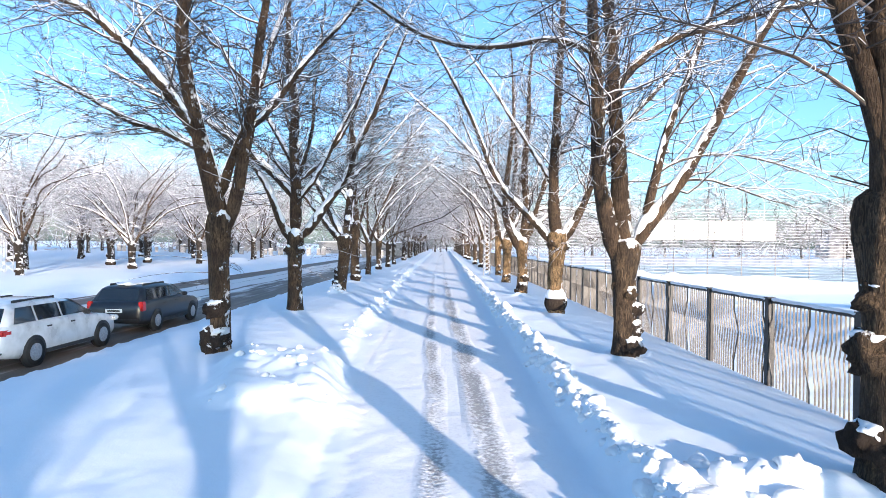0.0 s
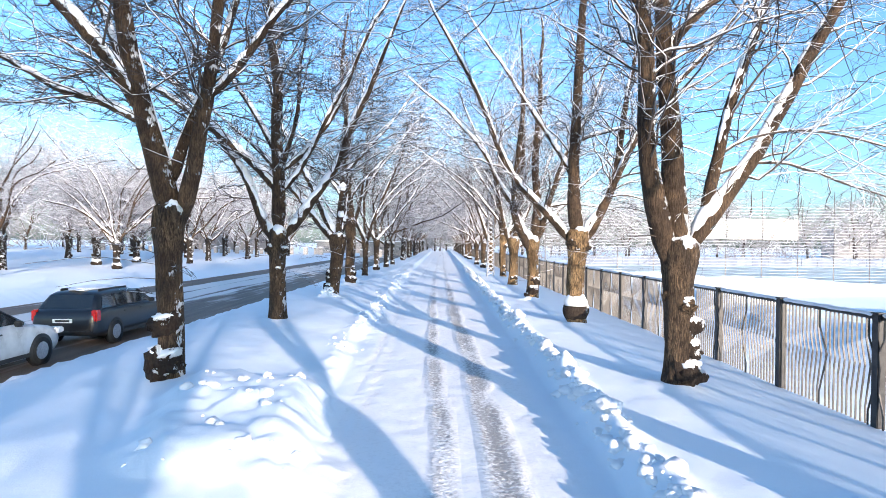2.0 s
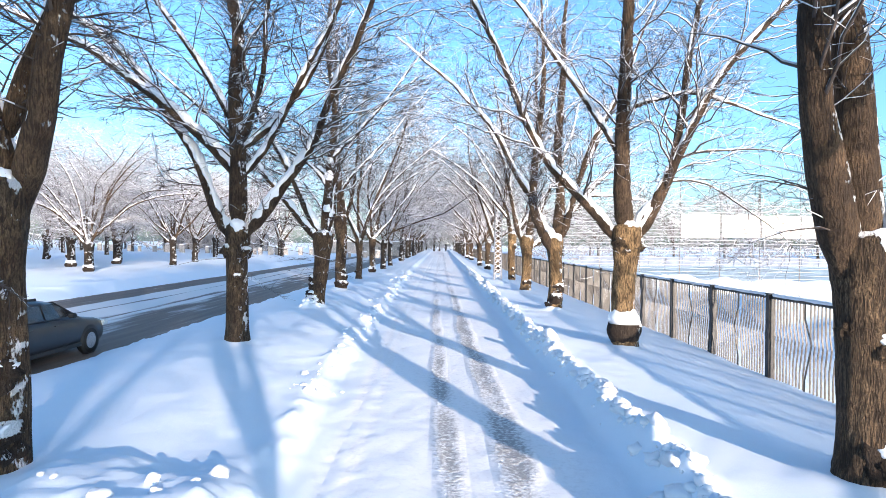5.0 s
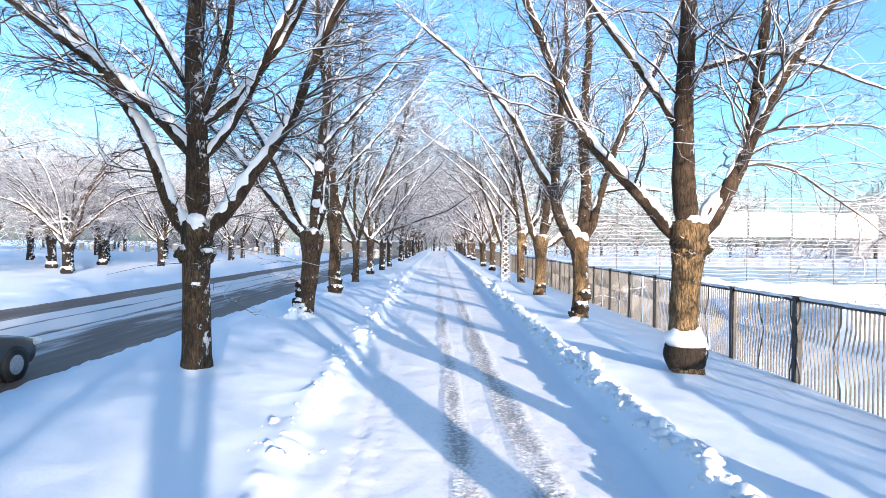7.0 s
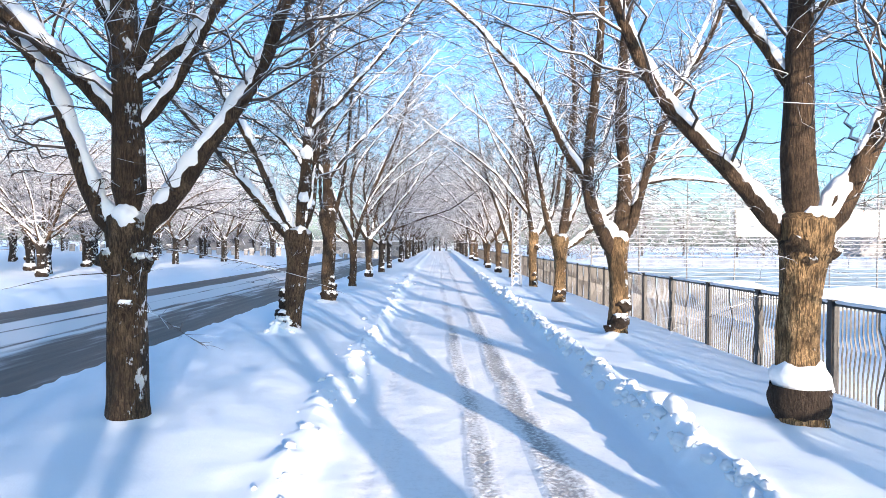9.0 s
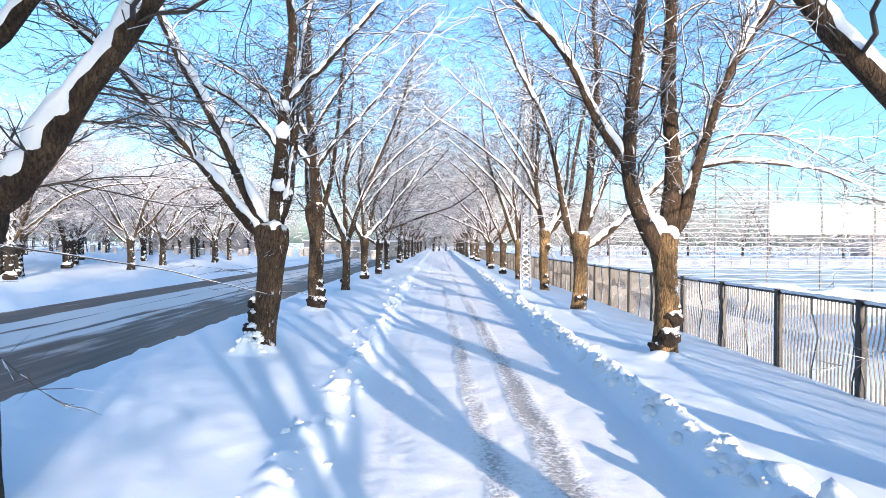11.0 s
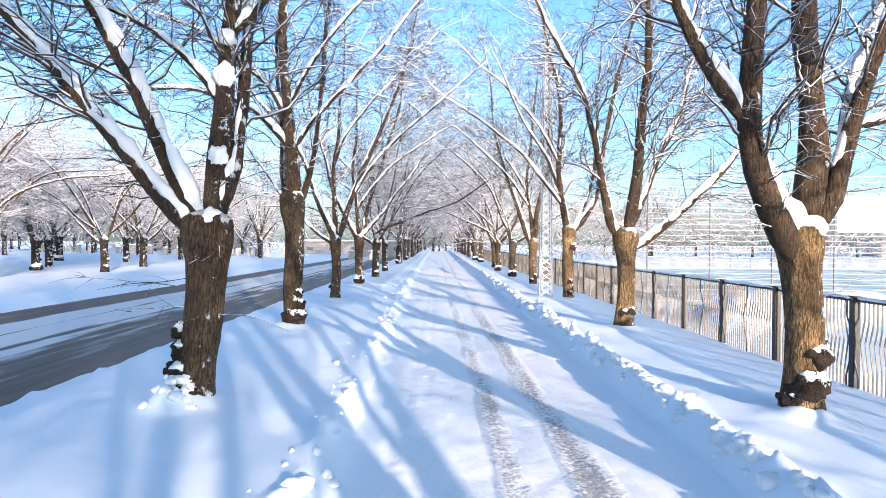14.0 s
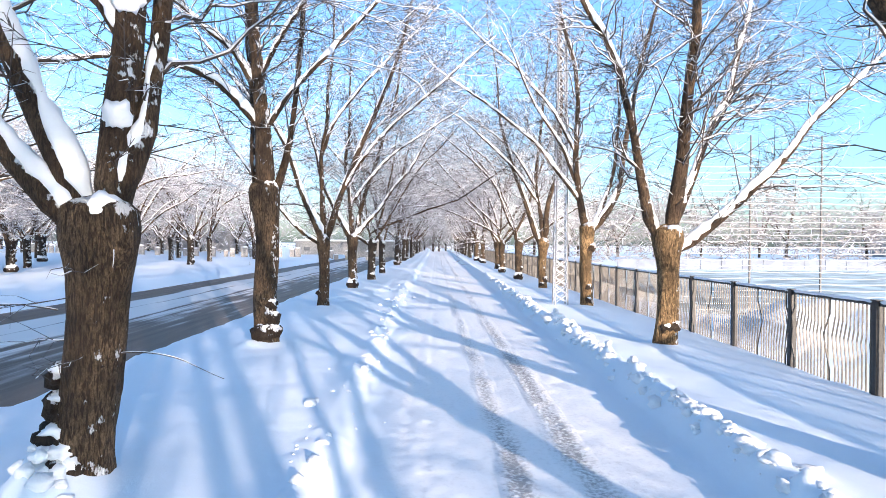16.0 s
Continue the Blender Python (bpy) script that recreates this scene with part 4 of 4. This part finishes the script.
# ---- tall net of wires behind the fence ----
net = tagged(new("ball_stop_fence"), "tall sports fence of grey poles and snow-covered wires", "fence")
NET_X, NET_Y, POLES = 8.45, 52.6, 15
for k in range(POLES):
    px = NET_X + 3.02 * k
    gz = float(ground(px, NET_Y)) - 0.1
    line = np.array([[(px, NET_Y, gz), (px, NET_Y, 4.0), (px, NET_Y, 7.6), (px, NET_Y, 7.65)]])
    put("pole", mesh_of("pole", *sweep(line, np.array([[0.045, 0.04, 0.035, 0.01]]), 8), POLE), net)
rng = np.random.RandomState(9)
for k in range(25):
    wx = np.linspace(NET_X, NET_X + 3.02 * (POLES - 1), 60)
    wz = 0.05 + k * 0.262 - 0.05 * np.sin((wx - NET_X) / 3.02 * np.pi) ** 2
    line = np.stack([wx, 0 * wx + NET_Y - 0.06, wz], -1)[None]
    put("wire", mesh_of("wire", *sweep(line, 0.008 + 0.010 * rng.rand(1, 60), 4), FROST), net)


# banners laced to the wires, bay by bay
for k, z0, z1, skin, words in ((3, 3.62, 5.42, SHEET_WHITE, "plain white banner sheet laced to the tall sports fence"), (4, 3.66, 5.36, SHEET_PALE, "pale beige banner sheet laced to the tall sports fence"),
                               (5, 3.64, 5.34, SHEET_PALE, "pale beige banner sheet laced to the tall sports fence"), (6, 3.62, 5.36, SHEET_PALE, "pale beige banner sheet laced to the tall sports fence")):
    gx, gz = np.meshgrid(np.linspace(0.08, 2.94, 16), np.linspace(0, 1, 8), indexing="ij")
    sag = 0.05 * np.sin(gx / 3.02 * np.pi * 3) * gz
    sheet_v = np.stack([NET_X + 3.02 * k + gx, NET_Y - 0.09 + 0.05 * np.sin(gx * 2.1 + k) * np.sin(gz * 3), z0 + (z1 - z0) * gz - sag], -1).reshape(-1, 3)
    q = (np.arange(15)[:, None] * 8 + np.arange(7)[None]).ravel()
    q = np.stack([q, q + 8, q + 9, q + 1], -1)
    n = len(sheet_v)
    back = sheet_v + (0, 0.012, 0)
    tagged(new("banner", mesh_of("banner", np.concatenate([sheet_v, back]), np.concatenate([q, q[:, ::-1] + n]), skin)), words, "banner", "banners on the sports fence")


# ---- sports field ----
fx, fy = np.meshgrid(np.linspace(10, 74, 33), np.linspace(57, 106, 25), indexing="ij")
fz = -0.40 + 0.01 * rough(fx * 0.4, fy * 0.4, 2, 3)
q = (np.arange(32)[:, None] * 25 + np.arange(24)[None]).ravel()
tagged(new("sports_field", mesh_of("sports_field", np.stack([fx, fy, fz], -1).reshape(-1, 3), np.stack([q, q + 25, q + 26, q + 1], -1), TURF)), "flat pale green playing field under thin snow", "field", kind="structure")

# ---- lattice masts ----
def lattice_mast(x, y, height, half, label):
    mast = tagged(new("lattice_mast"), label, "mast")
    mast.location = (x, y, float(ground(x, y)))
    taper = lambda z: half * (1 - 0.45 * z / height)
    zs = np.linspace(-0.1, height, 5)
    corners = ((-1, -1), (1, -1), (1, 1), (-1, 1))
    for a, b in corners:
        line = np.stack([a * taper(zs), b * taper(zs), zs], -1)[None]
        put("leg", mesh_of("leg", *sweep(line, np.full((1, 5), 0.032), 4), GALV), mast)
    step = half * 1.35
    for side in range(4):
        (a, b), (c, d) = corners[side], corners[(side + 1) % 4]
        lines = []
        z, flip = 0.1, False
        while z + step < height:
            p = (a * taper(z), b * taper(z), z), (c * taper(z + step), d * taper(z + step), z + step)
            q = (c * taper(z), d * taper(z), z), (a * taper(z + step), b * taper(z + step), z + step)
            lines += [p, q]
            z += step
        lines = np.array(lines)
        lines = np.stack([lines[:, 0], lines.mean(1), lines[:, 1]], 1)
        for l in lines:
            put("brace", mesh_of("brace", *sweep(l[None], np.full((1, 3), 0.018), 4), FROST), mast)
    return mast


lattice_mast(4.15, 55.9, 13.5, 0.30, "slim lattice steel mast coated with frost")
lattice_mast(-40.5, 54.5, 12.0, 0.55, "frosted lattice mast in the park across the road")


# ---- cars ----
def car(x, y, paint, label, roof_snow, tall_lights):
    """A parked estate car that faces away; its origin is under the middle of the rear axle."""
    base = tagged(new("estate_car"), label, "car", "cars on the road")
    base.location, base.scale = (x, y, -0.42), (1 / UNIT,) * 3
    W = 0.88

    def shell(name, rings):
        """A closed skin over rings of equally many points."""
        bm = bmesh.new()
        rows = [[bm.verts.new(p) for p in ring] for ring in rings]
        n = len(rows[0])
        for r0, r1 in zip(rows, rows[1:]):
            for i in range(n):
                bm.faces.new((r0[i], r0[(i + 1) % n], r1[(i + 1) % n], r1[i]))
        bm.faces.new(rows[0])
        bm.faces.new(rows[-1][::-1])
        return part(name, bm, paint, base, smooth=True)

    # station, half width, sill and belt height, from the tail to the nose
    stations = ((-0.97, 0.66, 0.46, 0.74), (-0.95, 0.78, 0.40, 0.82), (-0.90, 0.84, 0.34, 0.93), (-0.80, 0.87, 0.30, 1.00), (-0.40, 0.885, 0.24, 1.01), (0.6, 0.89, 0.21, 1.0), (1.9, 0.89, 0.21, 0.97),
                (2.45, 0.885, 0.21, 0.93), (3.0, 0.87, 0.22, 0.86), (3.35, 0.83, 0.26, 0.76), (3.52, 0.74, 0.32, 0.66), (3.60, 0.56, 0.38, 0.56))
    rings = []
    for py, w, lo_z, hi_z in stations:
        half = [(w * 0.90, lo_z), (w * 0.98, lo_z + 0.10), (w, lo_z + 0.45 * (hi_z - lo_z)), (w * 0.985, hi_z - 0.12), (w * 0.955, hi_z - 0.03), (w * 0.90, hi_z), (w * 0.45, hi_z + 0.02)]
        rings.append([(px, py, pz) for px, pz in half] + [(-px, py, pz) for px, pz in half[::-1]])
    shell("body", rings)
    lo = W * 0.95
    rings = []
    for py, pz, ridge in ((-0.82, 0.97, 0.0), (-0.62, 1.25, 0.01), (-0.50, 1.39, 0.02), (-0.34, 1.44, 0.025), (0.4, 1.475, 0.03), (1.1, 1.465, 0.03), (1.52, 1.40, 0.025), (1.95, 1.19, 0.01), (2.46, 0.93, 0.0)):
        half = [(lo + 0.01, 0.90), (lo - 0.38 * max(0.0, pz - 0.10 - 0.95), max(0.91, pz - 0.10)), (lo - 0.38 * max(0.0, pz - 0.95) - 0.025, max(0.915, pz - 0.03)), (lo - 0.38 * max(0.0, pz - 0.95) - 0.10, max(0.92, pz)), (lo * 0.4, max(0.925, pz + ridge))]
        rings.append([(px, py, qz) for px, qz in half] + [(-px, py, qz) for px, qz in half[::-1]])
    shell("roof", rings)

    def pane(name, pts, material, parent, label=""):
        bm = bmesh.new()
        vs = [bm.verts.new(p) for p in pts]
        f = bm.faces.new(vs)
        f.normal_update()
        out = bmesh.ops.extrude_face_region(bm, geom=[f])
        nv = [v for v in out["geom"] if isinstance(v, bmesh.types.BMVert)]
        centre = Vector((0, 1, 0.9))
        away = f.normal if (f.calc_center_median() - centre).dot(f.normal) > 0 else -f.normal
        bmesh.ops.translate(bm, verts=nv, vec=away * 0.012)
        return part(name, bm, material, parent, label)

    for u in (-1, 1):
        sx = lambda z, k=0.0: u * (lo - 0.19 * (z - 0.95) / 0.5 + 0.004)
        for y0, y1, y2, y3 in ((-0.58, 0.12, 0.12, -0.38), (0.20, 1.02, 1.02, 0.20), (1.10, 2.18, 1.50, 1.10)):
            pane("window", [(sx(1.02), y0, 1.02), (sx(1.02), y1, 1.02), (sx(1.36), y2, 1.36), (sx(1.36), y3, 1.36)], GLASS, base, "dark tinted window")
        part("mirror", box_bm(min(u * 0.86, u * 1.04), max(u * 0.86, u * 1.04), 1.80, 1.92, 0.98, 1.11, 0.03), TRIM, base)
        lx, lz0, lz1 = (0.71, 0.68, 1.0) if tall_lights else (0.46, 0.80, 0.93)
        part("tail_light", box_bm(min(u * lx, u * 0.875), max(u * lx, u * 0.875), -0.925 if tall_lights else -0.962, -0.70, lz0, lz1, 0.03), LAMP_RED, base, "red tail light")
        for wy in (0.0, 2.68):
            bm = bmesh.new()
            bmesh.ops.create_cone(bm, cap_ends=True, segments=28, radius1=0.375, radius2=0.375, depth=0.10, matrix=Matrix.Translation((u * 0.845, wy, 0.335)) @ pose(0, 0, 0, 0, 90, 0))
            part("wheel_arch", bm, TRIM, base, "black wheel arch", True)
        part("head_light", box_bm(min(u * 0.5, u * 0.86), max(u * 0.5, u * 0.86), 3.30, 3.545, 0.62, 0.76, 0.03), PLATE, base, "clear headlight")
        part("side_trim", box_bm(min(u * 0.86, u * 0.895), max(u * 0.86, u * 0.895), 0.38, 2.32, 0.24, 0.33, 0.01), TRIM, base)
        for hy in (0.42, 1.30):
            part("door_handle", box_bm(min(u * 0.875, u * 0.905), max(u * 0.875, u * 0.905), hy, hy + 0.16, 0.84, 0.875, 0.008), TRIM, base)
        part("roof_rail", box_bm(min(u * 0.50, u * 0.53), max(u * 0.50, u * 0.53), -0.25, 1.2, 1.44, 1.515, 0.01), TRIM, base)
        for wy in (0.0, 2.68):
            c = Matrix.Translation((u * 0.81, wy, 0.325)) @ pose(0, 0, 0, 0, 90, 0)
            bm = bmesh.new()
            bmesh.ops.create_cone(bm, cap_ends=True, segments=28, radius1=0.325, radius2=0.325, depth=0.20, matrix=c)
            bmesh.ops.bevel(bm, geom=bm.edges[:], offset=0.025, segments=2, affect="EDGES")
            tyre = part("wheel", bm, RUBBER, base, "black winter tyre", True)
            bm = bmesh.new()
            bmesh.ops.create_cone(bm, cap_ends=True, segments=24, radius1=0.20, radius2=0.20, depth=0.21, matrix=c)
            for k in range(5):
                a = k * 2 * math.pi / 5
                box = box_bm(-0.03, 0.03, 0.03, 0.19, -0.112, 0.112, 0.0)
                bmesh.ops.transform(box, matrix=c @ pose(0, 0, 0, 0, 0, math.degrees(a)), verts=box.verts)
                tmp = bpy.data.meshes.new("t")
                box.to_mesh(tmp)
                box.free()
                bm.from_mesh(tmp)
                bpy.data.meshes.remove(tmp)
            part("rim", bm, ALLOY, tyre, "grey alloy rim")
    pane("rear_window", [(-0.66, -0.775, 1.02), (0.66, -0.775, 1.02), (0.58, -0.54, 1.36), (-0.58, -0.54, 1.36)], GLASS, base, "dark rear window")
    pane("windscreen", [(-0.72, 2.36, 1.0), (0.72, 2.36, 1.0), (0.62, 1.64, 1.38), (-0.62, 1.64, 1.38)], GLASS, base, "dark windscreen")
    part("rear_bumper", box_bm(-0.80, 0.80, -0.985, -0.80, 0.36, 0.50, 0.05), TRIM if not tall_lights else paint, base)
    plate = part("number_plate", box_bm(-0.26, 0.26, -0.985, -0.93, 0.66, 0.77, 0.006), PLATE, base, "white plate with a dark bar")
    part("bar", box_bm(-0.19, 0.19, -0.990, -0.984, 0.688, 0.742), TRIM, plate)
    if roof_snow:
        r2 = np.random.RandomState(3)
        bm = lump(r2, (0.46, 0.85, 0.10), 0.9, 4, 0.25)
        bmesh.ops.translate(bm, verts=bm.verts, vec=(0, 0.45, 1.48))
        part("snow", bm, SNOW, base, "snow left on the roof", True)
    return base


car(-12.15, 16.1, CAR_WHITE, "dirty white estate car on the wet road", False, False)
car(-12.1, 22.9, CAR_DARK, "black estate car with snow on its roof", True, True)

# ---- across the road ----
stones = random.Random(8)
first = None
for i in range(46):
    x, y = -86 + i * 1.9 + stones.uniform(-0.5, 0.5), 150 - i * 0.15 + stones.uniform(-1, 1)
    if stones.random() < 0.22 or x > -14:
        continue
    if first is None:
        bm = box_bm(-0.55, 0.55, -0.2, 0.2, -0.3, 1.7, 0.05)
        stone = tagged(new("gravestone"), "squat grey stone slab capped with snow", "stone", "stones beyond the park")
        part("slab", bm, STONE, stone)
        bm = lump(np.random.RandomState(2), (0.62, 0.28, 0.16), 0.9, 2, 0.2)
        bmesh.ops.translate(bm, verts=bm.verts, vec=(0, 0, 1.72))
        part("snow", bm, SNOW, stone, "cap of snow", True)
        stone.location = (x, y, float(ground(x, y)))
        first = stone
    else:
        copy_thing(first, pose(x, y, float(ground(x, y)), 0, 0, stones.uniform(-12, 12)) @ Matrix.Scale(stones.uniform(0.75, 1.15), 4))

# ---- beyond the fence: board, stand, tree line ----
def low_building(x, y, width, depth, height, wall, label, turn=0.0):
    b = tagged(new("low_building"), label, "building")
    b.matrix_world = pose(x, y, float(ground(x, y)) - 0.1, 0, 0, turn)
    part("wall", box_bm(-width / 2, width / 2, 0, depth, -0.5, height, 0.02), wall, b)
    part("roof", box_bm(-width / 2 - 0.4, width / 2 + 0.4, -0.5, depth + 0.4, height, height + 0.25, 0.03), STONE, b)
    part("snow", box_bm(-width / 2 - 0.3, width / 2 + 0.3, -0.4, depth + 0.3, height + 0.25, height + 0.6, 0.12), SNOW, b, "thick snow on the flat roof")
    n = int(width / 4.5)
    for i in range(n):
        wx = -width / 2 + (i + 0.5) * width / n
        w = part("window", box_bm(wx - 0.8, wx + 0.8, -0.06, 0.02, height * 0.42, height * 0.70, 0.01), STONE, b)
        part("pane", box_bm(wx - 0.7, wx + 0.7, -0.08, -0.05, height * 0.44, height * 0.68), PANE, w)
    return b


low_building(150, 190, 46, 12, 9.0, PLASTER, "pale flat-roofed block behind the field", -14)
low_building(-22, 168, 26, 9, 3.6, STONE, "grey low building behind the park trees", 6)
low_building(-70, 190, 30, 10, 5.0, PLASTER, "pale building behind the park", 10)

boards = tagged(new("rink_boards"), "row of blue-grey boards round the snowy field", "barrier")
boards.location = (0, 112, -0.55)
first_board = part("board", box_bm(24.02, 26.98, -0.06, 0.06, -0.3, 1.5, 0.02), BLUE_GREY, boards)
for i in range(1, 34):
    o = first_board.copy()
    scene.collection.objects.link(o)
    o.location.x = 3.0 * i

tarp = tagged(new("covered_heap"), "heap under a blue tarpaulin half buried in snow", "heap")
tarp.location = (25.5, 33.0, float(ground(25.5, 33.0)))
bm = lump(np.random.RandomState(6), (1.2, 0.8, 1.2), 0.8, 3, 0.3)
part("sheet", bm, BLUE_SHEET, tarp, "creased blue sheet", True)
bm = lump(np.random.RandomState(7), (1.15, 0.75, 0.4), 0.8, 3, 0.3)
bmesh.ops.translate(bm, verts=bm.verts, vec=(0, 0, 0.8))
part("snow", bm, SNOW, tarp, "snow on top", True)

for i in range(16):
    x, y = 24 + i * 12 + place.uniform(-3, 3), 186 - 0.15 * i * 6 + place.uniform(-14, 14)
    s = place.uniform(1.05, 1.6)
    copy_thing(place.choice(line_kinds), pose(x, y, float(ground(x, y)) - 0.1, 0, 0, place.uniform(0, 360)) @ Matrix.Scale(s, 4))
for i in range(22):
    x, y = -28 - i * 6.5 + place.uniform(-3, 3), 205 - i * 2.2 + place.uniform(-16, 16)
    s = place.uniform(0.9, 1.3)
    copy_thing(place.choice(line_kinds), pose(x, y, float(ground(x, y)) - 0.1, 0, 0, place.uniform(0, 360)) @ Matrix.Scale(s, 4))
for i in range(18):
    x, y = -46 - i * 6.5 + place.uniform(-3, 3), 158 - i * 2.0 + place.uniform(-10, 10)
    s = place.uniform(0.85, 1.2)
    copy_thing(place.choice(line_kinds), pose(x, y, float(ground(x, y)) - 0.1, 0, 0, place.uniform(0, 360)) @ Matrix.Scale(s, 4))
for i in range(14):
    x, y = -14 + i * 2.0 + place.uniform(-1, 1), 226 + 12 * (i % 3) + place.uniform(-4, 4)
    copy_thing(place.choice(line_kinds), pose(x, y, float(ground(x, y)) - 0.1, 0, 0, place.uniform(0, 360)) @ Matrix.Scale(place.uniform(1.0, 1.3), 4))

# ---- woods on the horizon ----
wood_rng = np.random.RandomState(51)
NW = 15000
wx = wood_rng.uniform(-330, 300, NW)
wx[:5000] = wood_rng.uniform(-150, -45, 5000)
wy = 205 + 60 * wood_rng.rand(NW) - 0.25 * np.abs(wx)
wy = np.where((wx < -60), wy - 0.12 * (np.abs(wx) - 60), wy)
wy[:5000] = 185 + 25 * wood_rng.rand(5000) + 0.45 * wx[:5000]
top = 11 + 7 * ripple(wx * 0.12 + 500, wy * 0.08, 3)
wz = top * wood_rng.rand(NW) ** 0.8
D = wood_rng.randn(NW, 3) * (0.75, 0.75, 0.5) + (0, 0, 0.55)
D /= np.linalg.norm(D, axis=1, keepdims=True)
L = wood_rng.uniform(1.5, 4.2, NW)[:, None]
S = np.stack([wx, wy, wz + ground(wx, wy)], -1)
v, f, w = shoot_tubes(np.stack([S, S + D * L], 1), np.stack([np.full(NW, 0.13), np.full(NW, 0.05)], 1), wood_rng, 0.5)
NC = 6000
S2 = np.stack([wood_rng.uniform(-26, 24, NC), wood_rng.uniform(232, 300, NC), 24 * wood_rng.rand(NC) ** 0.9], -1)
D2 = wood_rng.randn(NC, 3) * (0.6, 0.6, 0.4) + (0, 0, 0.6)
v2, f2, w2 = shoot_tubes(np.stack([S2, S2 + D2 * 2.6], 1), np.stack([np.full(NC, 0.12), np.full(NC, 0.04)], 1), wood_rng, 0.5)
v, f, w = np.concatenate([v, v2]), np.concatenate([f, f2 + len(v)]), np.concatenate([w, w2])
NR = 9000
rx3 = wood_rng.uniform(16, 230, NR)
high = 9.5 + 6 * ripple(rx3 * 0.14 + 90, 0 * rx3, 2)
S3 = np.stack([rx3, 150 - 0.12 * rx3 + wood_rng.uniform(-8, 8, NR), high * wood_rng.rand(NR) ** 0.85 - 0.4], -1)
D3 = wood_rng.randn(NR, 3) * (0.7, 0.5, 0.4) + (0, 0, 0.35)
v3, f3, w3 = shoot_tubes(np.stack([S3, S3 + D3 * 2.2], 1), np.stack([np.full(NR, 0.10), np.full(NR, 0.045)], 1), wood_rng, 0.16)
v, f, w = np.concatenate([v, v3]), np.concatenate([f, f3 + len(v)]), np.concatenate([w, w3])
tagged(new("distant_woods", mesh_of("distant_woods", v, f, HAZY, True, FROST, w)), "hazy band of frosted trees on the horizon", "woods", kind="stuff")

# ---- ploughed clods along the path ----
clods = np.random.RandomState(33)


def clod_row(name, count, y0, y1, across, sizes, label, jag=0.6, spread=0.14):
    verts, faces, n = [], [], 0
    for i in range(count):
        y = y0 + (y1 - y0) * clods.rand() ** 1.25
        x = across(y) + clods.randn() * spread
        s = sizes[0] + (sizes[1] - sizes[0]) * clods.rand() ** 2.5
        bm = lump(clods, (s * clods.uniform(0.8, 1.4), s * clods.uniform(0.8, 1.5), s), 0.8, 2 if s > 0.05 else 1, jag)
        z = float(ground(x, y)) + s * 0.08
        v = np.array([q.co for q in bm.verts]) + (x, y, z)
        bm.verts.index_update()
        f = np.array([[q.index for q in p.verts] for p in bm.faces])
        bm.free()
        verts.append(v)
        faces.append(f + n)
        n += len(v)
    ob = new(name, mesh_of(name, np.concatenate(verts), np.concatenate(faces), SNOW_CLOD))
    return tagged(ob, label, "snow", kind="stuff")


clod_row("snow_clods", 700, 6.0, 75, lambda y: RIDGE - 0.03, (0.02, 0.13), "broken clods of ploughed snow along the path edge")
clod_row("snow_clods", 170, 6.0, 60, lambda y: RIDGE - 0.02, (0.07, 0.19), "big broken clods on the crest of the ploughed snow", 0.45)
clod_row("snow_clods", 190, 20.0, 70, lambda y: float(np.interp(y, PATH_Y, PATH_L)) - 0.42, (0.02, 0.12), "small broken clods of snow on the bank", 0.5, 0.3)
clod_row("snow_clods", 34, 10.5, 15.4, lambda y: -3.5 - 0.2 * (y - 12.7) + 1.0 * math.sin(y * 13), (0.03, 0.15), "heap of broken snow beside a tree")
clod_row("snow_clods", 20, 34.2, 34.75, lambda y: -6.2, (0.05, 0.17), "lumps of snow round the foot of a linden", 0.45, 0.2)
clod_row("snow_clods", 36, 6.6, 7.8, lambda y: 3.6 + 0.9 * math.sin(y * 9), (0.04, 0.2), "heap of broken snow by the verge")

# ---- from plan units to metres ----
for ob in list(scene.objects):
    if ob.parent is None and ob.type in ("MESH", "EMPTY"):
        ob.location *= UNIT
        ob.scale *= UNIT
